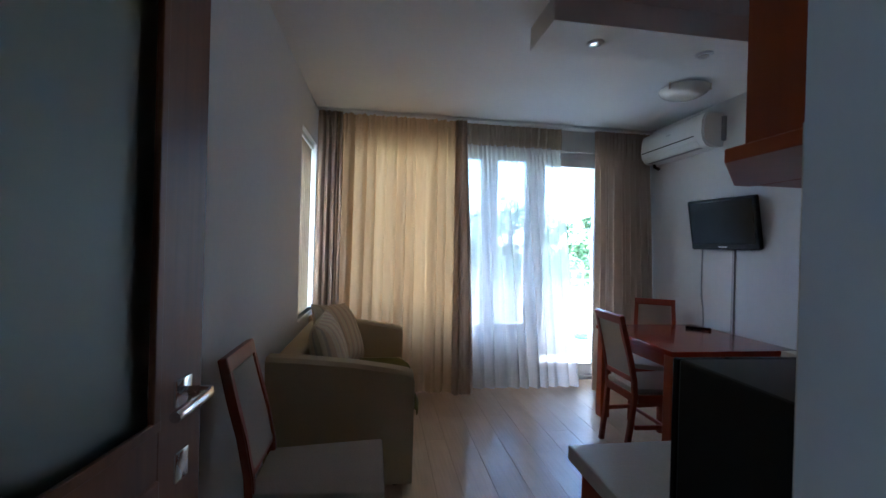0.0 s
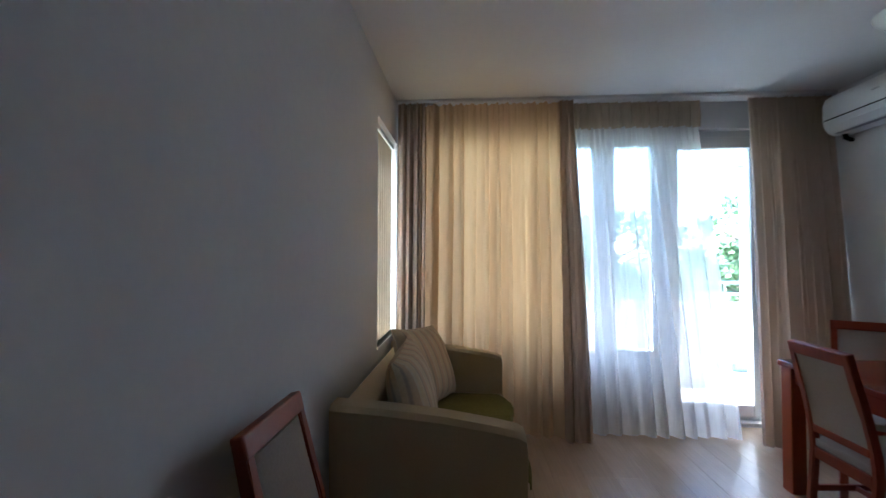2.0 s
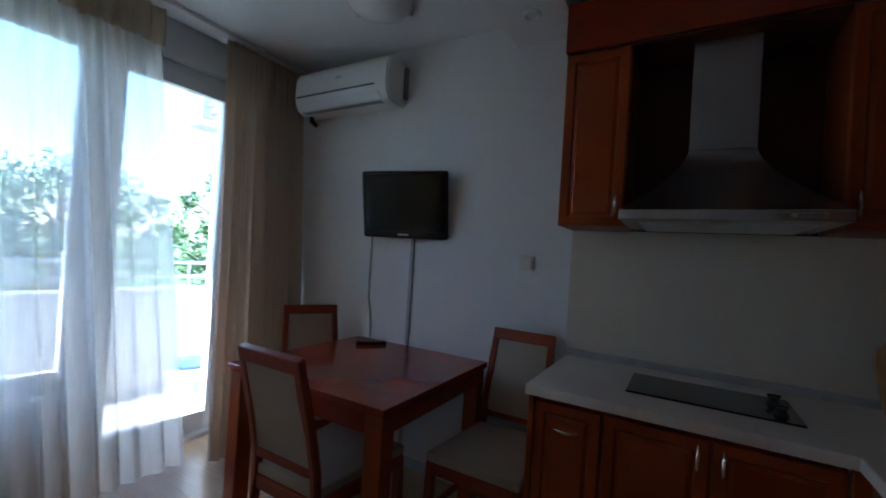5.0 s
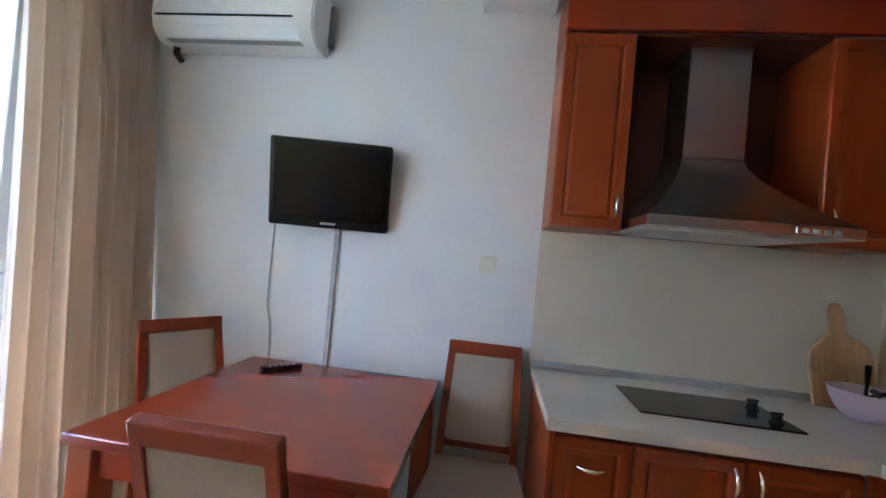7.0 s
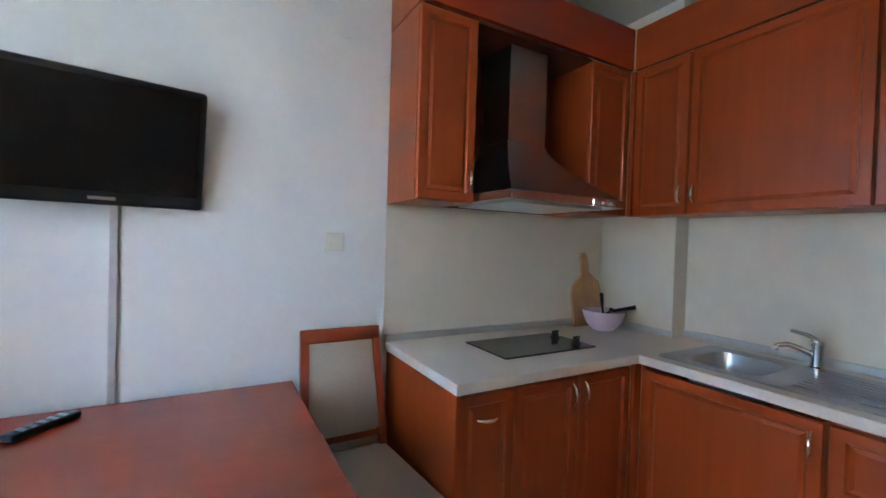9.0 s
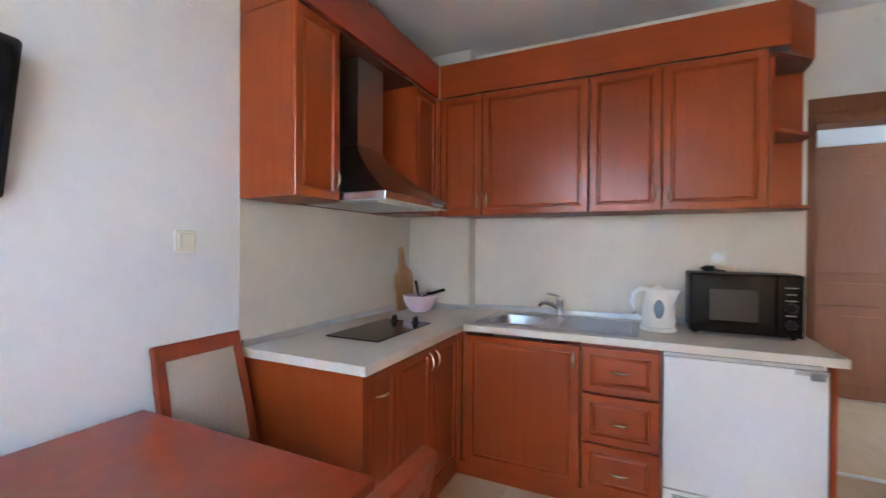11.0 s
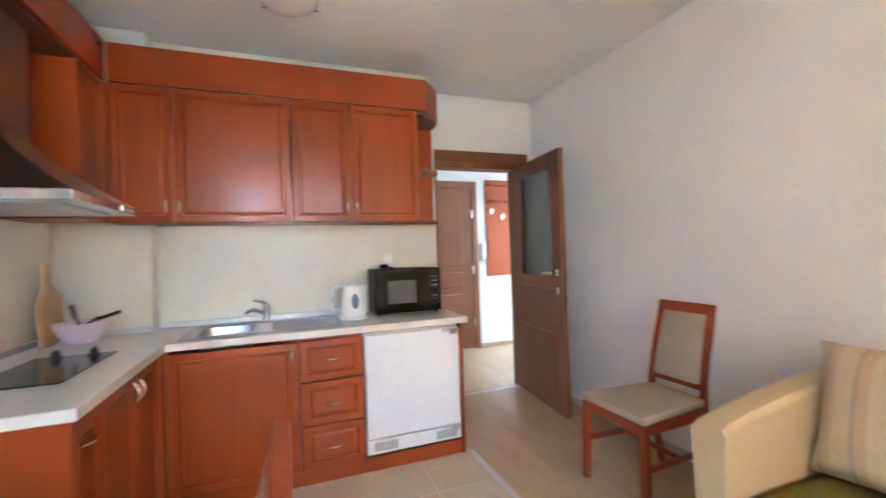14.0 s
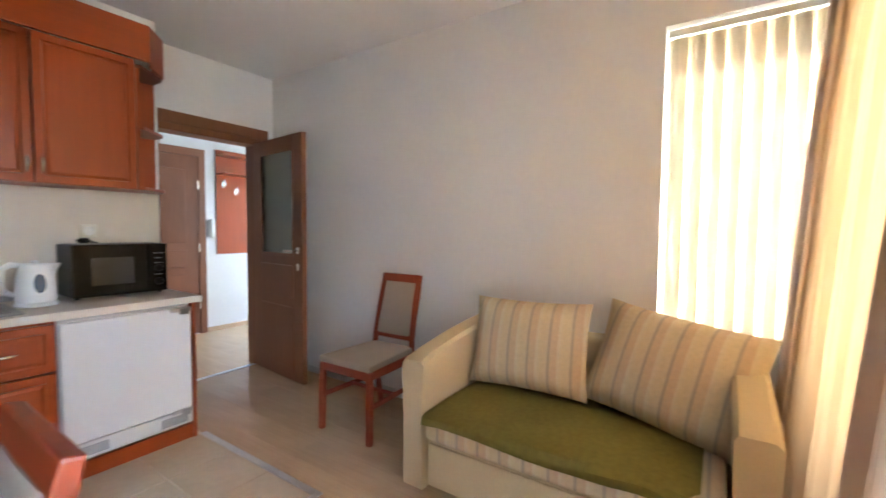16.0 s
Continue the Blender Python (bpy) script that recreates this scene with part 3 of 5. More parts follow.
upper("wall_cabinet", SOUTH(2.765, UZ0), 0.292, [(0, 0.288, 0.03)], UD, "cherry-red wall cabinet with one narrow panelled door")
upper("wall_cabinet", SOUTH(2.132, UZ0), 0.629, [(0, 0.629, 0.599)], UD, "cherry-red wall cabinet with one wide panelled door")
upper("wall_cabinet", SOUTH(1.312, UZ0), 0.817, [(0, 0.452, 0.424), (0.454, 0.817, 0.482)], UD, "cherry-red wall cabinet with two panelled doors")
upper("wall_cabinet", EAST(1.585, UZ0), 0.27, [(0, 0.27, 0.03)], ED, "cherry-red wall cabinet beside the cooker hood")
upper("wall_cabinet", EAST(0.610, UZ0), 0.292, [(0, 0.292, 0.26)], ED, "cherry-red corner wall cabinet beside the hood")


tagged(mesh_ob("filler_strip", boxes((3.0575, 0.585, UZ0, 3.0815, 0.6085, UZ1)), CHERRY), "cherry-red filler strip between the corner wall cabinets", "filler strip")


def end_shelves():
    s = thing("corner_shelf", pose(0, 0, 0), "open cherry-red corner shelves with cut-off ends", "shelf", KU)
    out = [(1.310, YK + 0.003), (1.310, 0.604), (1.275, 0.604), (1.105, 0.44), (1.105, YK + 0.003)]
    for z in (UZ0, 1.845, 2.205):
        # the top shelf takes the darkened wood, as shade under the cornice
        part("shelf", prism(out, z, z + 0.02, 0.002), SHADED_WOOD if z > 1.9 else CHERRY, s)
    part("back_panel", boxes((1.107, YK + 0.0065, UZ0 + 0.021, 1.291, YK + 0.016, 2.204)), CHERRY, s)
    part("side_panel", boxes((1.2925, YK + 0.004, UZ0 + 0.021, 1.3095, 0.6, 2.204)), CHERRY, s)


end_shelves()


def cornices():
    c = thing("cabinet_cornice", pose(0, 0, 0), "deep cherry-red cornice board over the wall cabinets", "cornice")
    t = 0.02
    part("front_board", boxes((1.235, 0.588, UZ1 + 0.003, 3.058, 0.612, CR), bevel=0.003), CHERRY_X, c)
    part("cut_corner_board", prism([(1.235, 0.612), (1.235, 0.585), (1.12, 0.44), (1.098, 0.452)], UZ1 - 0.025, CR, 0.002), CHERRY, c)
    part("end_board", boxes((1.098, YK + 0.004, UZ1 - 0.025, 1.116, 0.44, CR)), CHERRY, c)
    part("top_board", prism([(3.05, YK + 0.004), (1.118, YK + 0.004), (1.118, 0.44), (1.236, 0.586), (3.05, 0.586)], CR - 0.03, CR - 0.012), SHADED_WOOD, c)
    e = thing("cabinet_cornice", pose(0, 0, 0), "deep cherry-red cornice board over the hood and its cabinets", "cornice")
    part("front_board", boxes((3.06, 0.616, UZ1 + 0.003, 3.083, 1.857, CR), bevel=0.003), CHERRY_Y, e)
    part("end_board", boxes((3.085, 1.839, UZ1 + 0.004, XE - 0.004, 1.857, CR)), CHERRY, e)
    # hood niche boards: the recess's shade is put into their wood colour
    part("niche_back", boxes((XE - 0.014, 0.905, UZ0 + 0.002, XE - 0.0065, 1.583, UZ1 - 0.011)), SHADED_WOOD, e, "back board behind the hood, coloured dark for the niche's shade")
    part("niche_top", boxes((3.085, 0.905, UZ1 - 0.01, XE - 0.004, 1.583, UZ1 + 0.002)), SHADED_WOOD, e)
    part("top_board", boxes((3.085, 0.616, CR - 0.03, XE - 0.004, 1.838, CR - 0.012)), SHADED_WOOD, e)


cornices()


def cooker_hood():
    h = thing("cooker_hood", pose(0, 0, 0), "dark steel chimney cooker hood with a bright front edge", "cooker hood")
    y0, y1, xf, xb = 0.93, 1.572, 2.85, XE - 0.016
    part("band", boxes((xf, y0, 1.492, xb, y1, 1.528), bevel=0.003), HOOD_BAND, h)
    cy0, cy1, cx = 1.135, 1.365, 3.15
    sec = []
    for i in range(9):
        u = i / 8
        k = 1 - (1 - u) ** 1.45
        z = 1.529 + 0.27 * u
        a, b, c = y0 + 0.004 + (cy0 - y0) * k, y1 - 0.004 + (cy1 - y1) * k, xf + 0.004 + (cx - xf) * k
        sec.append([(c, a, z), (c, b, z), (xb, b, z), (xb, a, z)])
    part("canopy", loft(sec), STEEL, h, smooth=True)
    part("chimney", boxes((cx, cy0 + 0.003, 1.80, xb - 0.01, cy1 - 0.003, UZ1 - 0.012), bevel=0.002), STEEL, h)
    part("light_switch_strip", boxes((xf - 0.004, 0.99, 1.50, xf + 0.001, 1.13, 1.52), bevel=0.002), CHROME, h, "row of small switches")
    for k in range(4):
        part("switch_button", boxes((xf - 0.008, 1.005 + k * 0.03, 1.504, xf - 0.004, 1.022 + k * 0.03, 1.516), bevel=0.001), GREY_PLASTIC, h)
    part("filter", boxes((2.93, 0.99, 1.486, 3.33, 1.51, 1.4915)), GREY_TRIM, h, "metal grease filter")


cooker_hood()

BZ0, BZ1, CT = 0.085, 0.803, 0.857
BD = 0.905 - YK - 0.003 - 0.02
BE = XE - 2.78 - 0.003 - 0.02
KB = "kitchen base units"


def base(name, m, w, depth, label, fronts):
    c = thing(name, m, label, "base cabinet", KB)
    carcass(c, w, 0.735, depth, top=w != 0.63)
    for f in fronts:
        fitted_front(c, *f[:4], depth, f[4], f[5] if len(f) > 5 else None, f[6] if len(f) > 6 else "door")
    return c


base("base_cabinet", SOUTH(2.132, BZ0), 0.63, BD, "cherry-red sink cabinet with one wide panelled door", [(0, 0.61, 0, 0.715, (0.03, 0.635, True))])
base("drawer_cabinet", SOUTH(1.772, BZ0), 0.356, BD, "cherry-red base unit with three panelled drawers",
     [(0.003, 0.35, 0.488, 0.718, (0.177, 0.603, False), CHERRY_X, "drawer"), (0.003, 0.35, 0.242, 0.484, (0.177, 0.354, False), CHERRY_X, "drawer"), (0.003, 0.35, 0, 0.238, (0.177, 0.112, False), CHERRY_X, "drawer")])
base("base_cabinet", EAST(0.935, BZ0), 0.64, BE, "cherry-red hob cabinet with two panelled doors", [(0, 0.318, 0, 0.715, (0.285, 0.645, True)), (0.32, 0.638, 0, 0.715, (0.352, 0.645, True))])
base("base_cabinet", EAST(1.577, BZ0), 0.24, BE, "cherry-red narrow base unit with a small front", [(0, 0.24, 0, 0.715, (0.12, 0.625, False))])
tagged(mesh_ob("end_panel", boxes((2.768, 1.8175, 0.0, XE - 0.004, 1.836, 0.8195), bevel=0.002), CHERRY), "cherry-red end panel of the hob units", "end panel")
tagged(mesh_ob("end_panel", boxes((1.147, YK + 0.004, 0.0, 1.166, 0.905, 0.8195), bevel=0.002), CHERRY), "cherry-red end panel beside the fridge", "end panel")
tagged(mesh_ob("filler_strip", boxes((2.763, 0.886, BZ0, 2.782, 0.933, BZ1 + 0.01)), CHERRY), "cherry-red filler strip in the inner corner", "filler strip")
tagged(mesh_ob("plinth", boxes((1.167, 0.875, 0, 2.80, 0.893, 0.083), (2.80, 0.875, 0, 2.818, 1.816, 0.083)), CHERRY_X), "cherry-red kick board under the base units", "plinth")


def worktop():
    w = thing("worktop", pose(0, 0, 0), "cream speckled L-shaped laminate worktop", "worktop")
    k, e, n = YK + 0.003, XE - 0.003, 0.82
    for b in ((1.122, k, n, 2.36, 0.921, CT), (2.36, k, n, 2.65, 0.49, CT), (2.36, 0.81, n, 2.65, 0.921, CT), (2.65, k, n, 2.754, 0.921, CT), (2.754, k, n, 2.917, 1.842, CT), (2.917, 0.428, n, e, 1.842, CT)):
        part("slab", boxes(b), COUNTER, w)
    part("front_edge", boxes((1.118, k, n, 1.1218, 0.925, CT - 0.0006), (1.1222, 0.9212, n, 2.7538, 0.925, CT - 0.0006), (2.750, 0.9252, n, 2.7538, 1.846, CT - 0.0006), (2.7542, 1.8422, n, e, 1.846, CT - 0.0006), bevel=0.0012), COUNTER, w)
    part("upstand", boxes((1.118, YK + 0.003, CT + 0.0005, 2.916, YK + 0.020, CT + 0.032), (2.90, 0.428, CT + 0.0005, XE - 0.02, 0.444, CT + 0.032), (XE - 0.02, 0.428, CT + 0.0005, XE - 0.003, 1.846, CT + 0.032), bevel=0.003), GREY_TRIM, w, "light metal sealing strip along the wall")


worktop()
structure("splashback", boxes((1.09, YK, CT + 0.002, 2.92, YK + 0.006, UZ0 + 0.02), (2.914, YK + 0.006, CT + 0.002, 2.92, 0.425, UZ0 + 0.02), (2.914, 0.425, CT + 0.002, XE, 0.431, UZ0 + 0.02), (XE - 0.006, 0.431, CT - 0.03, XE, 1.856, UZ0)), SPLASH, "cream marbled splashback panels", "splashback")


def fridge():
    f = thing("fridge", pose(0, 0, 0), "white built-under fridge without a cover door", "fridge")
    part("body", boxes((1.172, YK + 0.06, 0.09, 1.764, 0.872, 0.812), bevel=0.003), WHITE_METAL, f)
    d = part("door", boxes((1.174, 0.875, 0.19, 1.762, 0.908, 0.795), bevel=0.005), WHITE_METAL, f, "flat white fridge door")
    part("base_grille", boxes((1.172, 0.873, 0.10, 1.764, 0.903, 0.182), bevel=0.003), WHITE_PLASTIC, f)
    for x in (1.20, 1.585):
        for k in range(6):
            part("vent_slat", boxes((x, 0.903, 0.116 + k * 0.0085, x + 0.14, 0.906, 0.121 + k * 0.0085)), GREY_PLASTIC, f)
    for z in (0.785, 0.186):
        bm = boxes((1.175, 0.903, z - 0.012, 1.285, 0.9135, z + 0.010), bevel=0.002)
        b2 = boxes((1.19, 0.9095, z - 0.028, 1.235, 0.920, z + 0.004), bevel=0.002)
        part("hinge", bm, GREY_TRIM, f, "bare metal hinge bracket")
        part("hinge_block", b2, STEEL, f)
    part("top_rail", boxes((1.19, 0.88, 0.797, 1.764, 0.900, 0.811)), GREY_TRIM, f)


fridge()


def sink():
    s = thing("sink", pose(0, 0, CT), "stainless steel inset sink with drainer", "sink")
    x0, x1, y0, y1 = 1.865, 2.715, 0.425, 0.865
    bx0, bx1, by0, by1 = 2.365, 2.645, 0.495, 0.805
    bm = bmesh.new()

    def ring(a, b, c, d, z, r, n=6):
        out = []
        for cx, cy, a0 in ((b - r, d - r, 0), (a + r, d - r, 90), (a + r, c + r, 180), (b - r, c + r, 270)):
            for k in range(n):
                t = radians(a0 + 90 * k / (n - 1))
                out.append(bm.verts.new((cx + r * math.cos(t), cy + r * math.sin(t), z)))
        return out
    rs = [ring(x0, x1, y0, y1, 0.0008, 0.03), ring(x0 + 0.003, x1 - 0.003, y0 + 0.003, y1 - 0.003, 0.006, 0.03), ring(bx0 - 0.01, bx1 + 0.01, by0 - 0.01, by1 + 0.01, 0.006, 0.06), ring(bx0, bx1, by0, by1, 0.001, 0.055), ring(bx0 + 0.018, bx1 - 0.018, by0 + 0.018, by1 - 0.018, -0.12, 0.05), ring(bx0 + 0.05, bx1 - 0.05, by0 + 0.05, by1 - 0.05, -0.145, 0.05)]
    for a, b in zip(rs, rs[1:]):
        for k in range(len(a)):
            bm.faces.new((a[k], a[(k + 1) % len(a)], b[(k + 1) % len(a)], b[k]))
    bm.faces.new(rs[-1])
    part("bowl_and_rim", bm, STEEL, s, smooth=True)
    for k in range(8):
        part("drainer_rib", boxes((1.90, 0.50 + k * 0.04, 0.0062, 2.26, 0.512 + k * 0.04, 0.0095), bevel=0.0014, seg=1), STEEL, s)
    part("drain", turned([(0.0, -0.1445), (0.038, -0.1445), (0.04, -0.142), (0.0, -0.140)], 20, Matrix.Translation((2.505, 0.65, 0))), CHROME, s)
    t = thing("tap", pose(2.305, 0.465, CT + 0.0065, 0, 0, -55), "chrome single-lever kitchen tap", "tap")
    part("body", turned([(0.027, 0), (0.027, 0.008), (0.021, 0.014), (0.020, 0.085), (0.024, 0.095), (0.022, 0.112), (0.0, 0.118)], 20), CHROME, t, smooth=True)
    part("spout", tube([(0, 0.012, 0.055), (0, 0.05, 0.075), (0, 0.09, 0.088), (0, 0.125, 0.080), (0, 0.133, 0.062)], [0.013, 0.012, 0.011, 0.011, 0.012], 12), CHROME, t, smooth=True)
    part("lever", tube([(0, 0, 0.115), (0, 0.03, 0.132), (0, 0.085, 0.145)], [0.010, 0.009, 0.007], 10), CHROME, t, smooth=True)


sink()


def hob():
    h = thing("hob", pose(0, 0, CT + 0.0008), "black two-zone glass hob with two knobs", "hob")
    part("glass_plate", boxes((2.915, 1.0, 0, 3.215, 1.52, 0.007), bevel=0.003), HOB_GLASS, h)
    for x in (2.985, 3.12):
        k = part("knob", turned([(0.022, 0.0072), (0.022, 0.012), (0.017, 0.016), (0.015, 0.034), (0.0, 0.036)], 20, Matrix.Translation((x, 1.055, 0))), BLACK, h, smooth=True)
        part("grip", boxes((x - 0.004, 1.035, 0.03, x + 0.004, 1.075, 0.042), bevel=0.002), BLACK, k)


hob()


def microwave():
    w, d, hh = 0.46, 0.285, 0.305
    m = thing("microwave", pose(1.168, 0.345, CT + 0.001, 0, 0, -1.5), "black microwave oven on the worktop", "microwave")
    part("body", boxes((0, 0, 0.012, w, d - 0.022, hh), bevel=0.006), BLACK, m)
    for x in (0.03, w - 0.03):
        for y in (0.03, d - 0.05):
            part("foot", turned([(0.012, 0), (0.012, 0.0125)], 12, Matrix.Translation((x, y, 0))), BLACK, m)
    door = part("door", boxes((0.105, d - 0.021, 0.014, w - 0.002, d, hh - 0.002), bevel=0.005), BLACK_GLOSS, m)
    part("window", boxes((0.175, d - 0.001, 0.075, w - 0.085, d + 0.0015, hh - 0.075), bevel=0.001), mat("mesh_window", (0.03, 0.028, 0.026), 0.25, grain=(200, 200, 200), amount=0.3), door, "grey mesh viewing window")
    cp = part("control_panel", boxes((0.002, d - 0.021, 0.014, 0.103, d - 0.002, hh - 0.002), bevel=0.004), BLACK_GLOSS, m)
    for z in (0.075, 0.155):
        part("knob", turned([(0.022, 0), (0.022, 0.012), (0.018, 0.018), (0, 0.019)], 20, Matrix.Translation((0.05, d - 0.002, z)) @ Matrix.Rotation(radians(-90), 4, 'X')), BLACK, cp, smooth=True)
    for z, wd in ((0.245, 0.05), (0.215, 0.035), (0.185, 0.045), (0.115, 0.04)):
        part("mark", boxes((0.05 - wd / 2, d - 0.0022, z, 0.05 + wd / 2, d - 0.001, z + 0.004)), GREY_PLASTIC, cp, "pale line of tiny print")
    p = thing("power_plug", pose(1.525, 0.42, CT + hh + 0.0015, 0, 0, 25), "black mains plug and flex lying on the microwave", "plug")
    part("plug_body", tube([(-0.02, 0, 0.017), (0.02, 0, 0.017), (0.035, 0, 0.015)], [0.016, 0.016, 0.009], 12), BLACK, p, smooth=True)
    part("flex", tube([(0.03, 0, 0.014), (0.05, 0.01, 0.02), (0.04, 0.03, 0.03), (0.0, 0.03, 0.012), (-0.05, 0.02, 0.006), (-0.09, -0.01, 0.005)], 0.0045, 8), BLACK, p, smooth=True)
    for y in (-0.007, 0.007):
        part("pin", tube([(-0.02, y, 0.017), (-0.038, y, 0.017)], 0.0025, 8), CHROME, p)


microwave()


def kettle():
    k = thing("kettle", pose(1.775, 0.60, CT + 0.001) @ Matrix.Scale(1.12, 4), "white plastic electric kettle with a blue water window", "kettle")
    part("base", turned([(0.075, 0), (0.078, 0.006), (0.074, 0.018)], 32), WHITE_PLASTIC, k)
    body = part("body", turned([(0.069, 0.019), (0.072, 0.04), (0.068, 0.10), (0.060, 0.155), (0.054, 0.185), (0.046, 0.192), (0.0, 0.196)], 36), WHITE_PLASTIC, k, smooth=True)
    part("lid_knob", turned([(0.014, 0.193), (0.016, 0.204), (0, 0.208)], 16), WHITE_PLASTIC, body)
    part("spout", loft([[(-0.045, -0.02, 0.125), (-0.045, 0.02, 0.125), (-0.064, 0, 0.12)], [(-0.045, -0.03, 0.17), (-0.045, 0.03, 0.17), (-0.080, 0, 0.168)], [(-0.04, -0.032, 0.19), (-0.04, 0.032, 0.19), (-0.093, 0, 0.19)]]), WHITE_PLASTIC, body)
    part("handle", tube([(0.045, 0, 0.185), (0.08, 0, 0.192), (0.108, 0, 0.172), (0.112, 0, 0.12), (0.098, 0, 0.07), (0.066, 0, 0.05)], [0.012, 0.013, 0.013, 0.012, 0.011, 0.010], 12), WHITE_PLASTIC, body, smooth=True)
    bm = turned([(0.0, -0.004), (0.8, -0.003), (1.0, 0.0), (0.8, 0.003), (0, 0.004)], 24)
    part("water_window", moved(bm, Matrix.Translation((0.0, 0.068, 0.105)) @ Matrix.Rotation(radians(-90 + 5), 4, 'X') @ Matrix.Diagonal((0.021, 0.043, 1, 1))), BLUE, body, "blue oval water gauge")


kettle()


def board_and_bowl():
    b = thing("chopping_board", pose(3.305, 0.60, CT + 0.001, 0, 9, 90), "wooden chopping board with a handle leaning on the splashback", "chopping board")
    out = []
    for x, z in ((-0.115, 0.0), (-0.118, 0.19), (-0.105, 0.245), (-0.055, 0.285), (-0.03, 0.31), (-0.026, 0.40), (-0.012, 0.428), (0.012, 0.428), (0.026, 0.40), (0.03, 0.31), (0.055, 0.285), (0.105, 0.245), (0.118, 0.19), (0.115, 0.0)):
        out.append((x, z))
    bm = prism(out, 0, 0.018, 0.003)
    part("board", moved(bm, Matrix.Rotation(radians(90), 4, 'X')), BEECH, b)
    w = thing("mixing_bowl", pose(3.19, 0.625, CT + 0.001), "lilac plastic bowl with black utensils in it", "bowl")
    part("bowl", turned([(0.0, 0.0), (0.055, 0.0), (0.06, 0.004), (0.088, 0.035), (0.106, 0.075), (0.113, 0.105), (0.116, 0.108), (0.109, 0.106), (0.10, 0.073), (0.082, 0.036), (0.05, 0.010), (0.0, 0.008)], 40), PINK, w, smooth=True)
    for name, pts in (("spatula", [(-0.03, 0.03, 0.04), (0.035, -0.03, 0.12), (0.06, -0.05, 0.185)]), ("ladle", [(0.02, 0.04, 0.05), (-0.04, -0.01, 0.10), (-0.15, -0.07, 0.135)]), ("spoon", [(0.0, -0.05, 0.05), (-0.05, 0.0, 0.105), (-0.09, 0.05, 0.12)])):
        u = thing(name, pose(3.19, 0.625, CT + 0.0085), "black nylon kitchen " + name + " standing in the bowl", "utensil", "utensils in the bowl")
        part("shaft", tube(pts, [0.006, 0.006, 0.009], 8), BLACK, u, smooth=True)
        part("grip", tube([pts[1], pts[2]], [0.008, 0.011], 8), BLACK, u, smooth=True)


board_and_bowl()


def wall_plate(name, m, label, kind):
    s = thing(name, m, label, kind)
    part("plate", boxes((-0.041, 0, -0.041, 0.041, 0.010, 0.041), bevel=0.005), CREAM_PLASTIC, s)
    if kind == "switch":
        part("rocker", boxes((-0.03, 0.010, -0.03, 0.03, 0.017, 0.03), bevel=0.004), CREAM_PLASTIC, s)
    else:
        part("socket_well", turned([(0.028, 0.010), (0.026, 0.013), (0.02, 0.011), (0, 0.011)], 24, Matrix.Rotation(radians(-90), 4, 'X')), WHITE_PLASTIC, s)
    return s


wall_plate("light_switch", pose(XE - 0.0005, 2.087, 1.302, 0, 0, 90), "cream plastic light switch on the wall", "switch")
wall_plate("power_socket", pose(1.475, YK + 0.0065, 1.235), "white round socket on the splashback", "socket")


# ---------------------------------------------------------------- dining corner
def dining_table():
    x0, x1, y0, y1 = 2.425, 3.335, 2.255, 3.185
    t = thing("dining_table", pose(0, 0, 0), "cherry-red square dining table with thick legs", "table")
    part("tabletop", boxes((x0, y0, 0.718, x1, y1, 0.75), bevel=0.004), CHERRY_Y, t)
    part("apron", boxes((x0 + 0.06, y0 + 0.03, 0.63, x1 - 0.06, y0 + 0.05, 0.7175)), CHERRY_X, t)
    part("apron", boxes((x0 + 0.06, y1 - 0.05, 0.63, x1 - 0.06, y1 - 0.03, 0.7175)), CHERRY_X, t)
    part("apron", boxes((x0 + 0.03, y0 + 0.06, 0.63, x0 + 0.05, y1 - 0.06, 0.7175)), CHERRY_Y, t)
    part("apron", boxes((x1 - 0.05, y0 + 0.06, 0.63, x1 - 0.03, y1 - 0.06, 0.7175)), CHERRY_Y, t)
    for x in (x0 + 0.012, x1 - 0.092):
        for y in (y0 + 0.012, y1 - 0.092):
            part("leg", boxes((x, y, 0, x + 0.08, y + 0.08, 0.7175), bevel=0.005), CHERRY, t)


dining_table()


def bar(pts, w, d):
    """A square bar along points in the x-z plane; w across y, d along x; pts are (x, y, z)."""
    secs = []
    for x, y, z in pts:
        secs.append([(x - d / 2, y - w / 2, z), (x + d / 2, y - w / 2, z), (x + d / 2, y + w / 2, z), (x - d / 2, y + w / 2, z)])
    bm = loft(secs)
    bmesh.ops.bevel(bm, geom=[e for e in bm.edges if abs((e.verts[0].co - e.verts[1].co).z) > 0.01], offset=0.005, segments=2, affect='EDGES')
    return bm


CHAIRS = "dining chairs"


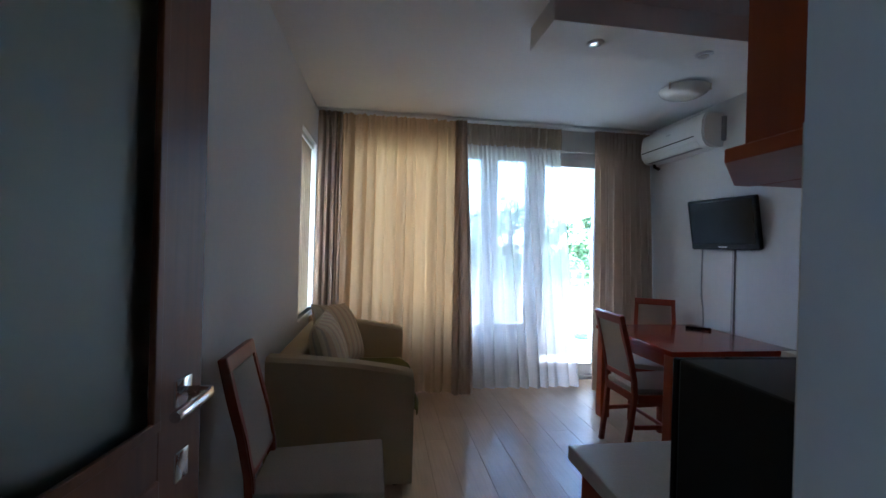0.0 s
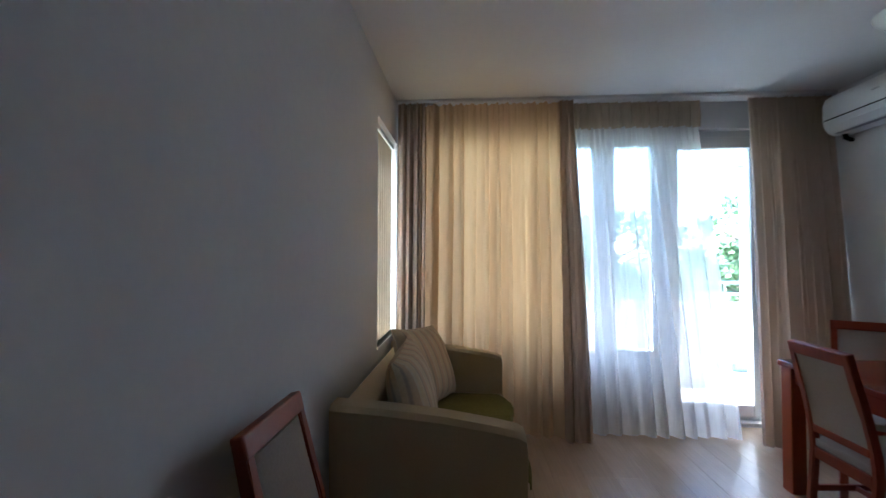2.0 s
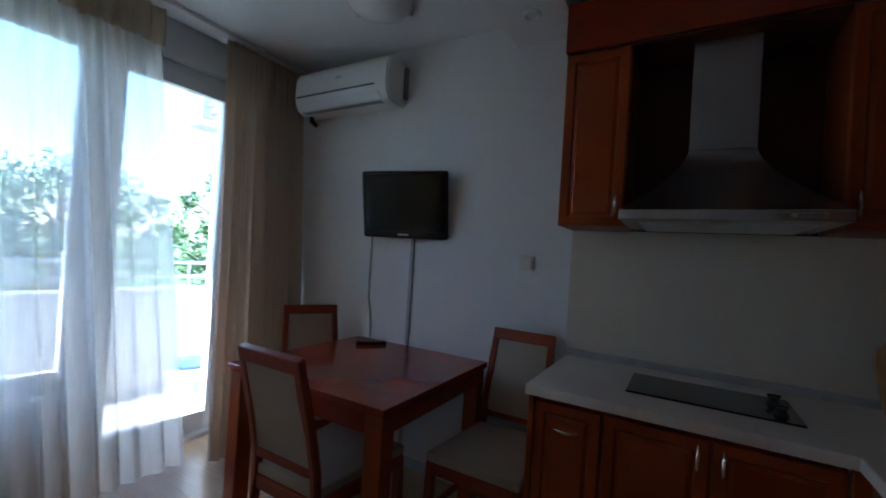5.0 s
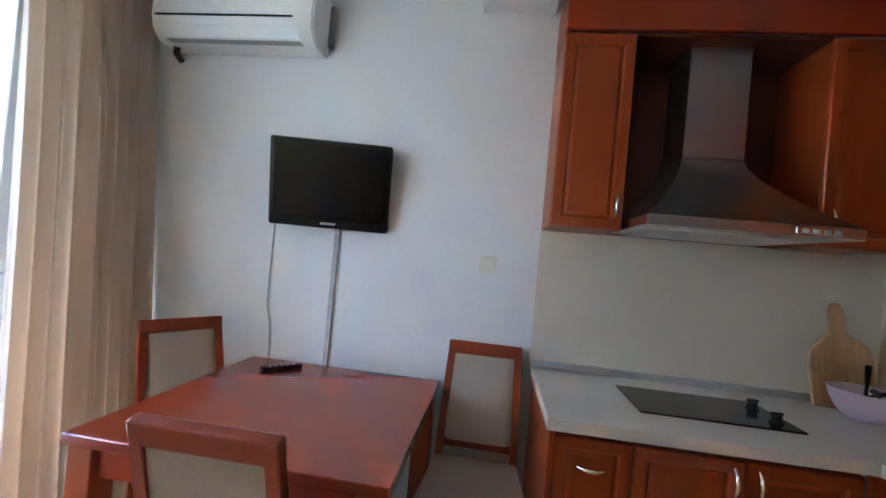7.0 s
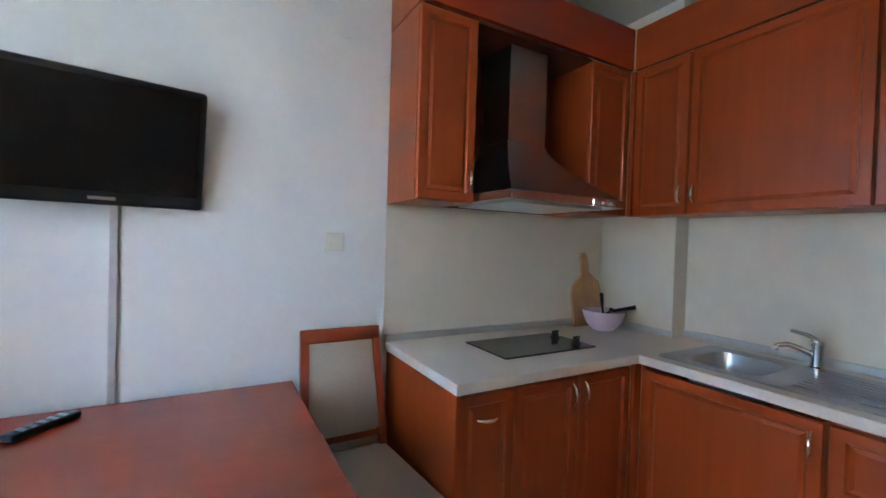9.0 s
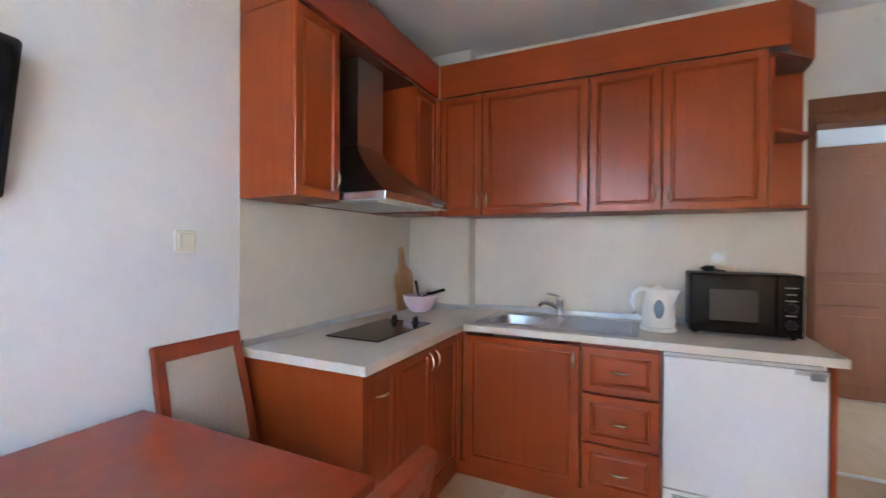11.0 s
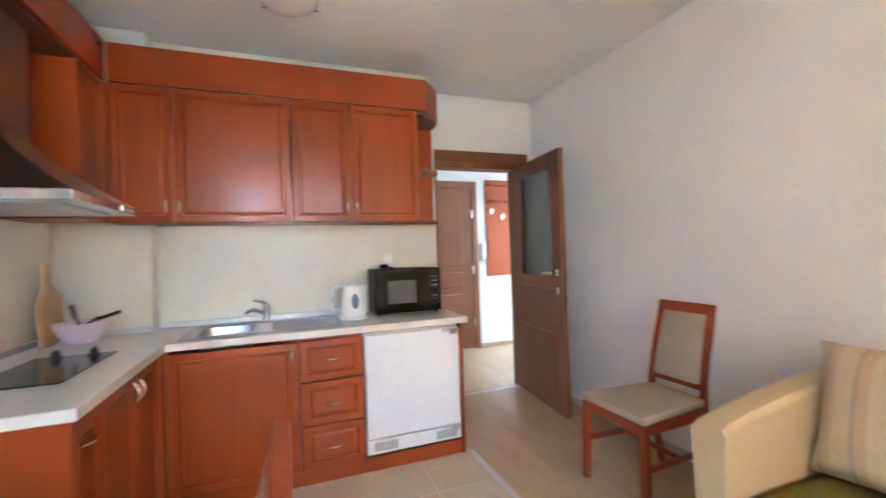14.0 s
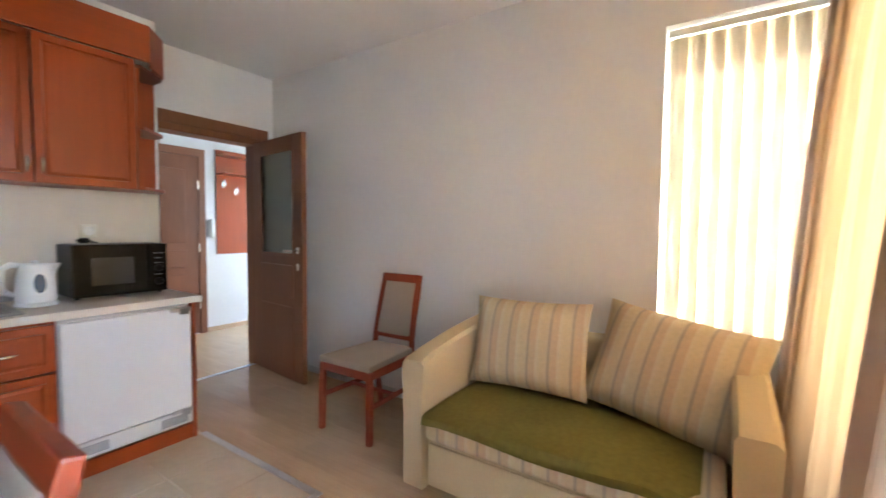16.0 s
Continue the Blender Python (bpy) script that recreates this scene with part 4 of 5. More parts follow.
def dining_chair(m, label):
    """Faces +x; the back's top stands at x = 0."""
    c = thing("dining_chair", m, label, "chair", CHAIRS)
    prof = [(0.055, 0.0), (0.085, 0.22), (0.105, 0.42), (0.098, 0.52), (0.07, 0.66), (0.035, 0.79), (0.0, 0.93)]
    hw = [0.165, 0.172, 0.178, 0.176, 0.172, 0.168, 0.164]
    for s in (-1, 1):
        part("back_post", bar([(x, s * (h - 0.016), z) for (x, z), h in zip(prof, hw)], 0.032, 0.034), CHAIR_WOOD, c, smooth=True)
        part("front_leg", bar([(0.560, s * 0.202, 0.0), (0.555, s * 0.198, 0.25), (0.552, s * 0.196, 0.425)], 0.036, 0.036), CHAIR_WOOD, c, smooth=True)
        part("side_rail", moved(boxes((0.12, -0.010, 0.375, 0.536, 0.010, 0.428), bevel=0.003), Matrix.Translation((0, s * 0.176, 0)) @ Matrix.Rotation(s * 0.03, 4, 'Z')), CHAIR_WOOD, c)
        part("stretcher", moved(boxes((0.10, -0.008, 0.20, 0.545, 0.008, 0.23), bevel=0.003), Matrix.Translation((0, s * 0.172, 0)) @ Matrix.Rotation(s * 0.045, 4, 'Z')), CHAIR_WOOD, c)
    part("front_rail", boxes((0.545, -0.178, 0.375, 0.566, 0.178, 0.428), bevel=0.003), CHAIR_WOOD, c)
    part("back_rail", boxes((0.09, -0.145, 0.375, 0.112, 0.145, 0.428), bevel=0.003), CHAIR_WOOD, c)
    part("cross_stretcher", boxes((0.30, -0.176, 0.205, 0.318, 0.176, 0.228), bevel=0.003), CHAIR_WOOD, c)
    part("top_rail", moved(boxes((-0.016, -0.166, -0.028, 0.018, 0.166, 0.030), bevel=0.006), Matrix.Translation((0.004, 0, 0.914)) @ Matrix.Rotation(radians(-14), 4, 'Y')), CHAIR_WOOD, c)
    part("lower_back_rail", boxes((0.080, -0.145, 0.505, 0.108, 0.145, 0.54), bevel=0.004), CHAIR_WOOD, c)
    # padded back between the posts
    secs = []
    for z in [0.535 + 0.0295 * k for k in range(13)]:
        x = np.interp(z, [p[1] for p in prof], [p[0] for p in prof])
        w = np.interp(z, [p[1] for p in prof], hw) - 0.033
        secs.append([(x - 0.010, -w, z), (x + 0.008, -w, z), (x + 0.016, -w + 0.02, z), (x + 0.018, 0, z), (x + 0.016, w - 0.02, z), (x + 0.008, w, z), (x - 0.010, w, z)])
    part("back_pad", loft(secs), FABRIC, c, "grey-beige cloth back panel", smooth=True)
    out = [(0.095, -0.172), (0.095, 0.172), (0.565, 0.213), (0.575, 0.203), (0.575, -0.203), (0.565, -0.213)]
    bm = prism(out, 0.43, 0.468, 0.014, 3)
    part("seat", bm, FABRIC, c, "grey-beige upholstered seat", smooth=True)
    return c


dining_chair(pose(0.085, 1.63, 0, 0, 0, 1), "cherry-red dining chair with beige padding against the wall")
first = dining_chair(pose(2.195, 2.595, 0, 0, 0, 0), "cherry-red dining chair with beige padding pushed under the table")
tagged(copy_thing(first, pose(3.115, 3.405, 0, 0, 0, -121)), "cherry-red dining chair with beige padding by the curtain")
tagged(copy_thing(first, pose(3.345, 2.062, 0, 0, 0, 180)), "cherry-red dining chair with beige padding between worktop and table")


def television():
    W, Hh = 0.562, 0.408
    t = thing("television", pose(3.268, 2.848, 1.603) @ pose(0, 0, 0, 0, 0, -80) @ pose(0, 0, 0, -10.5, 0, 180), "small black flat television tilted on a wall arm", "television")
    # faces local +y after the turns
    part("case", boxes((-W / 2, -0.05, -Hh / 2, W / 2, 0.0, Hh / 2), bevel=0.012), BLACK, t)
    part("screen", boxes((-W / 2 + 0.022, 0.0005, -Hh / 2 + 0.045, W / 2 - 0.022, 0.003, Hh / 2 - 0.022), bevel=0.001), BLACK_GLOSS, t, "switched-off glossy screen")
    part("badge", boxes((-0.035, 0.0005, -Hh / 2 + 0.018, 0.035, 0.0025, -Hh / 2 + 0.028)), GREY_TRIM, t, "small silver maker's badge")
    part("back_bulge", boxes((-0.15, -0.075, -0.13, 0.15, -0.049, 0.12), bevel=0.01), BLACK, t)
    a = thing("tv_bracket", pose(0, 0, 0), "dark metal wall arm behind the television", "bracket")
    part("wall_plate", boxes((XE - 0.012, 2.79, 1.52, XE - 0.0005, 2.89, 1.70), bevel=0.002), BLACK, a)
    part("arm", boxes((3.34, 2.825, 1.585, XE - 0.012, 2.855, 1.625)), BLACK, a)
    c = tagged(mesh_ob("cable", tube([(XE - 0.006, 3.165, 1.42), (XE - 0.006, 3.168, 1.2), (XE - 0.007, 3.165, 1.0), (XE - 0.008, 3.14, 0.90), (XE - 0.01, 3.13, 0.80), (XE - 0.01, 3.13, 0.45)], 0.004, 8), mat("cable_sheath", (0.42, 0.42, 0.44), 0.5), True), "thin grey cable hanging from the television", "cable")
    tagged(mesh_ob("cable_duct", boxes((XE - 0.014, 2.822, 0.055, XE - 0.0005, 2.846, 1.56), bevel=0.003), mat("duct_plastic", (0.42, 0.40, 0.41), 0.5)), "straight grey cable duct running down the wall", "cable duct")
    r = thing("remote_control", pose(3.19, 2.957, 0.751, 0, 0, -40), "black remote control lying on the table", "remote control")
    part("case", boxes((-0.09, -0.022, 0, 0.09, 0.022, 0.020), bevel=0.006), BLACK, r)
    for i in range(5):
        for j in range(3):
            part("button", boxes((-0.06 + i * 0.026, -0.014 + j * 0.011, 0.020, -0.046 + i * 0.026, -0.008 + j * 0.011, 0.022)), GREY_PLASTIC, r)


television()


def air_conditioner():
    a = thing("air_conditioner", pose(0, 0, 0), "white split air conditioner high on the wall", "air conditioner")
    y0, y1 = 2.965, 3.79
    prof = [(XE - 0.004, 2.255), (3.265, 2.245), (3.225, 2.262), (3.195, 2.30), (3.183, 2.36), (3.188, 2.46), (3.205, 2.51), (3.235, 2.53), (XE - 0.004, 2.53)]

    def body(a0, a1):
        return loft([[(x, a0, z) for x, z in prof], [(x, a1, z) for x, z in prof]])
    bm = body(y0, y1)
    bmesh.ops.bevel(bm, geom=[e for e in bm.edges if abs((e.verts[0].co - e.verts[1].co).y) < 0.01], offset=0.012, segments=3, affect='EDGES')
    part("case", bm, WHITE_PLASTIC, a, smooth=True)
    part("front_slot", boxes((3.1795, y0 + 0.10, 2.345, 3.19, y1 - 0.03, 2.352)), BLACK, a, "dark gap under the front panel")
    part("louvre", moved(boxes((-0.004, y0 + 0.07, -0.028, 0.004, y1 - 0.07, 0.028), bevel=0.002), Matrix.Translation((3.207, 0, 2.283)) @ Matrix.Rotation(radians(-36), 4, 'Y')), WHITE_PLASTIC, a)
    part("outlet_slot", boxes((3.218, y0 + 0.07, 2.248, 3.30, y1 - 0.07, 2.2495)), GREY_PLASTIC, a)
    part("wall_backplate", boxes((XE - 0.035, y0 - 0.018, 2.30, XE - 0.001, y0 + 0.004, 2.50), bevel=0.003), GREY_PLASTIC, a)
    part("pipe_stub", tube([(3.30, y1 - 0.06, 2.25), (3.32, y1 - 0.04, 2.225), (XE - 0.01, y1 - 0.02, 2.215)], 0.016, 10), BLACK, a)
    part("badge", boxes((3.1805, 3.35, 2.432, 3.186, 3.40, 2.440)), GREY_TRIM, a)


air_conditioner()


def dome_lamp(x, y, r, label):
    d = thing("ceiling_lamp", pose(x, y, H - 0.0005, 180), label, "ceiling lamp")
    part("base_ring", turned([(r * 0.8, 0), (r * 0.8, 0.02), (r * 0.74, 0.022)], 40), WHITE_METAL, d)
    part("shade", turned([(r, 0.020), (r * 0.985, 0.030), (r * 0.88, 0.052), (r * 0.65, 0.075), (r * 0.35, 0.088), (0, 0.092)], 44), OPAL, d, "opal glass dome", smooth=True)
    for k in range(3):
        t = radians(40 + 120 * k)
        part("clip", turned([(0.006, 0.0), (0.006, 0.036), (0.009, 0.038), (0.009, 0.046), (0, 0.048)], 10, Matrix.Translation((r * 0.99 * math.cos(t), r * 0.99 * math.sin(t), 0))), BRASSY, d)


dome_lamp(2.87, 2.79, 0.175, "opal glass dome ceiling lamp, switched off, by the window")
dome_lamp(2.13, 1.08, 0.155, "opal glass dome ceiling lamp, switched off, over the kitchen")
for sx in (1.75, 2.41, 3.11):
    s = thing("spotlight", pose(sx, 2.045, 2.4968, 180, 0, 35 * sx), "small round white spotlight recessed in the beam", "spotlight", "spotlights in the beam")
    part("ring", turned([(0.046, 0), (0.046, 0.004), (0.041, 0.012), (0.032, 0.013), (0.030, 0.004), (0.0, 0.003)], 28), WHITE_METAL, s, smooth=True)
    part("bulb", turned([(0.027, 0.0045), (0.025, 0.008), (0.0, 0.009)], 20), CHROME, s)
tagged(mesh_ob("round_wall_cap", turned([(0.035, 0), (0.034, 0.004), (0, 0.005)], 28, Matrix.Translation((XE - 0.0005, 2.06, 2.21)) @ Matrix.Rotation(radians(-90), 4, 'Y')), WALL), "white painted round junction cap on the wall", "wall cap")


# ---------------------------------------------------------------- sofa
def cushion(w, h, t, seed):
    """A plump cushion in the y-z plane, pinched at its corners."""
    bm = bmesh.new()
    n = 14
    front, back = [], []
    for j in range(n + 1):
        rf, rb = [], []
        for i in range(n + 1):
            u, v = 2 * i / n - 1, 2 * j / n - 1
            puff = max(0.0, (1 - abs(u) ** 2.6) * (1 - abs(v) ** 2.6)) ** 0.55
            k = 1 - 0.06 * (1 - u * u) * abs(v) ** 3
            k2 = 1 - 0.06 * (1 - v * v) * abs(u) ** 3
            wob = 0.006 * noise.noise(Vector((u * 2, v * 2, seed)))
            y, z = u * w / 2 * k2, v * h / 2 * k
            rf.append(bm.verts.new((puff * t / 2 + wob, y, z)))
            rb.append(bm.verts.new((-puff * t / 2 + wob, y, z)))
        front.append(rf)
        back.append(rb)
    for g, flip in ((front, False), (back, True)):
        for j in range(n):
            for i in range(n):
                q = (g[j][i], g[j][i + 1], g[j + 1][i + 1], g[j + 1][i])
                bm.faces.new(q[::-1] if flip else q)
    bmesh.ops.remove_doubles(bm, verts=bm.verts, dist=0.0015)
    return bm


def sofa():
    s = thing("sofa", pose(0, 0, 0), "beige two-seat sofa with striped front and a green seat cover", "sofa")
    y0, y1, xf = 2.25, 3.675, 0.83

    def arm(ya, yb, out):
        secs = []
        for x, zt in ((0.03, 0.742), (0.25, 0.728), (0.50, 0.703), (0.70, 0.672), (0.80, 0.652), (0.826, 0.636), (0.832, 0.60)):
            o = 0.0
            secs.append([(x, ya, 0.025), (x, ya - out * 0.0, 0.35), (x, ya - out * 0.012, zt - 0.02), (x, ya + out * 0.01, zt), (x, yb - out * 0.015, zt), (x, yb + out * 0.0, zt - 0.02), (x, yb - out * 0.01, 0.35), (x, yb, 0.025)])
        bm = loft(secs)
        bmesh.ops.bevel(bm, geom=[e for e in bm.edges if e.is_manifold and e.calc_face_angle(0) > 0.5], offset=0.012, segments=3, affect='EDGES')
        return bm
    part("armrest", arm(y0, y0 + 0.115, 1), SOFA_FABRIC, s, smooth=True)
    part("armrest", arm(y1, y1 - 0.115, -1), SOFA_FABRIC, s, smooth=True)
    part("base", boxes((0.06, y0 + 0.12, 0.05, 0.80, y1 - 0.12, 0.27), bevel=0.012), SOFA_FABRIC, s)
    part("drawer_front", boxes((0.801, y0 + 0.135, 0.05, 0.818, y1 - 0.135, 0.255), bevel=0.008), SOFA_FABRIC, s)
    part("seat_mattress", boxes((0.08, y0 + 0.122, 0.272, 0.835, y1 - 0.122, 0.40), bevel=0.025, seg=4), STRIPE, s, "beige striped seat mattress", smooth=True)
    part("backrest", boxes((0.04, y0 + 0.12, 0.275, 0.19, y1 - 0.12, 0.715), bevel=0.03, seg=4), SOFA_FABRIC, s, smooth=True)
    for x in (0.10, 0.74):
        for y in (y0 + 0.06, y1 - 0.06):
            part("foot", turned([(0.025, 0), (0.025, 0.05)], 16, Matrix.Translation((x, y, 0))), BLACK, s)
    # loose cover lying over the seat and a little over its edge
    bm = bmesh.new()
    nx, ny = 22, 30
    g = []
    for i in range(nx + 1):
        row = []
        for j in range(ny + 1):
            u, v = i / nx, j / ny
            y = y0 + 0.13 + (y1 - y0 - 0.325) * v
            d = u * 0.665
            edge = 0.60 + 0.02 * math.sin(9 * v) - 0.05 * max(0.0, v - 0.85) * 6
            if d < edge:
                x, z = 0.195 + d, 0.4035
            else:
                q = d - edge
                a = min(q / 0.03, 1.57)
                x, z = 0.195 + edge + 0.03 * math.sin(a) + 0.004, 0.4035 - 0.03 * (1 - math.cos(a)) - max(0.0, q - 0.047)
                x = max(x, 0.80)
            z += 0.006 * noise.noise(Vector((x * 7, y * 7, 0.3))) + 0.005
            if x > 0.80:
                x += 0.036
            row.append(bm.verts.new((x, y, z)))
        g.append(row)
    for a, b in zip(g, g[1:]):
        for j in range(ny):
            bm.faces.new((a[j], a[j + 1], b[j + 1], b[j]))
    cov = tagged(mesh_ob("seat_cover", bm, GREEN, True), "olive-green cloth cover spread over the sofa seat", "seat cover")
    sol = cov.modifiers.new("thickness", 'SOLIDIFY')
    sol.thickness, sol.offset = 0.006, 1.0
    for y, rz, rx, lean in ((2.675, 2, 1, -15), (3.335, -13, -7, -24)):
        c = tagged(mesh_ob("cushion", cushion(0.64 if y < 3 else 0.70, 0.48 if y < 3 else 0.52, 0.21, y), STRIPE, True), "plump beige cushion with brown and salmon stripes", "cushion", "cushions on the sofa")
        c.matrix_basis = pose(0.315, y, 0.66 if y < 3 else 0.645, rx, lean, rz)


sofa()


# ---------------------------------------------------------------- hall
def coat_rack():
    r = thing("coat_rack", pose(0, HY0, 0), "red-brown wooden wall coat rack with metal hooks", "coat rack")
    x0, x1 = -0.90, -0.31
    part("back_board", boxes((x0, 0.002, 0.935, x1, 0.022, 2.20), bevel=0.002), CHERRY, r)
    part("hat_shelf", boxes((x0, 0.022, 1.90, x1, 0.22, 1.918), bevel=0.002), CHERRY, r)
    part("top_box", boxes((x0, 0.022, 2.12, x1, 0.20, 2.138), bevel=0.002), CHERRY, r)
    for x, z in ((-0.39, 1.80), (-0.55, 1.72), (-0.71, 1.80)):
        bm = boxes((x - 0.014, 0.022, z - 0.05, x + 0.014, 0.028, z + 0.03), bevel=0.002)
        tube([(x, 0.026, z - 0.03), (x, 0.06, z - 0.045), (x, 0.085, z - 0.02), (x, 0.088, z + 0.015)], 0.007, 8, bm)
        tube([(x, 0.026, z + 0.01), (x, 0.055, z + 0.02), (x, 0.06, z + 0.05)], 0.006, 8, bm)
        part("hook", bm, CHROME, r, "shiny metal double hook", smooth=True)
    p = thing("intercom", pose(-0.245, HY0 + 0.001, 1.25), "white wall intercom handset in the hall", "intercom")
    part("base", boxes((-0.035, 0, -0.10, 0.035, 0.03, 0.10), bevel=0.006), WHITE_PLASTIC, p)
    part("handset", boxes((-0.022, 0.031, -0.115, 0.022, 0.06, 0.115), bevel=0.010), WHITE_PLASTIC, p)
    c = thing("ceiling_lamp", pose(0.3, -0.85, 2.5595, 180), "opal glass dome lamp on the hall ceiling", "ceiling lamp")
    part("shade", turned([(0.14, 0.0), (0.138, 0.03), (0.10, 0.06), (0.0, 0.075)], 32), OPAL, c, smooth=True)


coat_rack()


# ---------------------------------------------------------------- balcony and outdoors
structure("ground", boxes((-600, -600, -3.6, 600, 600, -3.5)), GRASS, "flat green ground far below", "ground")
structure("balcony_floor", boxes((-1.5, YN + 0.25, -0.15, 3.75, 5.5, -0.02)), BALCONY_TILE, "tiled balcony floor", "balcony")
structure("balcony_parapet", boxes((-1.5, 5.3, -0.02, 3.60, 5.42, 0.83), (-1.5, 5.285, 0.832, 3.60, 5.435, 0.862)), RENDER_WALL, "white rendered balcony parapet", "parapet")
# out-of-view blocker: stops direct sun entering the hall's west opening
structure("sun_block_wall", boxes((-3.4, -4.0, -3.5, -3.1, 0.6, 5.5)), RENDER_WALL, "unseen rendered wall added to keep sun out of the hall", "wall")
structure("outer_wall", boxes((3.60, YN + 0.25, -3.5, 3.85, 5.42, 6.0)), RENDER_WALL, "white rendered side wall of the balcony", "wall")
structure("balcony_beam", boxes((3.34, 5.24, 2.37, 3.597, 5.5, 6.0), bevel=0.01), RENDER_WALL, "cream rendered pier over the balcony corner", "beam")


def railing():
    r = thing("balcony_railing", pose(0, 5.36, 0.862), "grey metal tube railing on the parapet", "railing")
    for z in (0.10, 0.225):
        part("rail", tube([(-1.5, 0, z), (3.6, 0, z)], 0.018, 10), STEEL, r, smooth=True)
    for k in range(5):
        x = -1.2 + k * 1.15
        part("post", tube([(x, 0, 0), (x, 0, 0.225)], 0.014, 10), STEEL, r, smooth=True)
    b = thing("waste_bin", pose(3.13, 4.78, -0.019), "white plastic bin with a blue and grey lid", "bin")
    part("tub", turned([(0.0, 0), (0.12, 0), (0.125, 0.01), (0.15, 0.31), (0.155, 0.315)], 28), WHITE_PLASTIC, b, smooth=True)
    part("lid", turned([(0.162, 0.316), (0.162, 0.335), (0.13, 0.355), (0, 0.362)], 28), BLUE, b, smooth=True)
    part("label", boxes((-0.04, -0.152, 0.12, 0.04, -0.134, 0.22)), GREY_PLASTIC, b)
    lamp = thing("wall_lamp", pose(3.40, 5.239, 2.52, 0, 0, 90), "small dark wall fitting outdoors", "wall lamp")
    part("back_plate", boxes((-0.02, -0.06, -0.09, 0.0, 0.06, 0.09), bevel=0.004), GREY_PLASTIC, lamp)
    part("head", tube([(-0.02, 0, 0.03), (-0.09, 0, 0.03), (-0.12, 0, -0.06)], [0.015, 0.02, 0.035], 12), GREY_PLASTIC, lamp)


railing()


def tree(x, y, h, crown, seed):
    rnd = random.Random(seed)
    t = thing("tree", pose(x, y, -3.5), "leafy green deciduous tree beyond the balcony", "tree", "trees beyond the balcony")
    bm = tube([(0, 0, 0), (0.1, 0.05, h * 0.3), (0.0, 0.1, h * 0.6), (0.1, 0, h * 0.9)], [0.22, 0.17, 0.11, 0.03], 9)
    ends = []
    for k in range(9):
        z = h * rnd.uniform(0.3, 0.8)
        a = rnd.uniform(0, 6.28)
        e = Vector((crown * 0.75 * math.cos(a), crown * 0.75 * math.sin(a), z + crown * rnd.uniform(0.2, 0.6)))
        tube([(0.05, 0.05, z), e * 0.5 + Vector((0, 0, z * 0.5)), e], [0.07, 0.045, 0.015], 6, bm)
        ends.append(e)
    part("trunk", bm, BARK, t, smooth=True)
    vs, fs = [], []
    for k in range(34):
        if k < 9:
            c = ends[k]
        else:
            a, q = rnd.uniform(0, 6.28), crown * math.sqrt(rnd.random())
            c = Vector((q * math.cos(a), q * math.sin(a), h * 0.35 + (h * 0.68) * rnd.random() * (1.15 - 0.5 * q / crown)))
        cr = rnd.uniform(0.35, 0.8) * crown * 0.42
        for _ in range(130):
            d = Vector((rnd.gauss(0, 1), rnd.gauss(0, 1), rnd.gauss(0, 0.8)))
            p = c + d.normalized() * cr * rnd.random() ** 0.4
            u = Vector((rnd.gauss(0, 1), rnd.gauss(0, 1), rnd.gauss(0, 1))).normalized()
            w = u.orthogonal().normalized()
            s = rnd.uniform(0.07, 0.15)
            n0 = len(vs)
            vs += [tuple(p - u * s), tuple(p + w * s * 0.5), tuple(p + u * s), tuple(p - w * s * 0.5)]
            fs.append((n0, n0 + 1, n0 + 2, n0 + 3))
    me = bpy.data.meshes.new("crown")
    me.from_pydata(vs, [], fs)
    me.materials.append(LEAF)
    ob = new("crown", me)
    ob.parent = t


for k, (tx, ty, th, tc) in enumerate(((-3.5, 19, 6.6, 2.3), (0.2, 21, 6.2, 2.3), (3.4, 17, 6.4, 2.2), (6.4, 18.5, 7.2, 2.6), (9.6, 15, 6.8, 2.4), (13.0, 17, 7.6, 2.6), (16.0, 14, 6.8, 2.4), (-7.0, 22, 6.4, 2.4))):
    tree(tx, ty, th, tc, 50 + k)


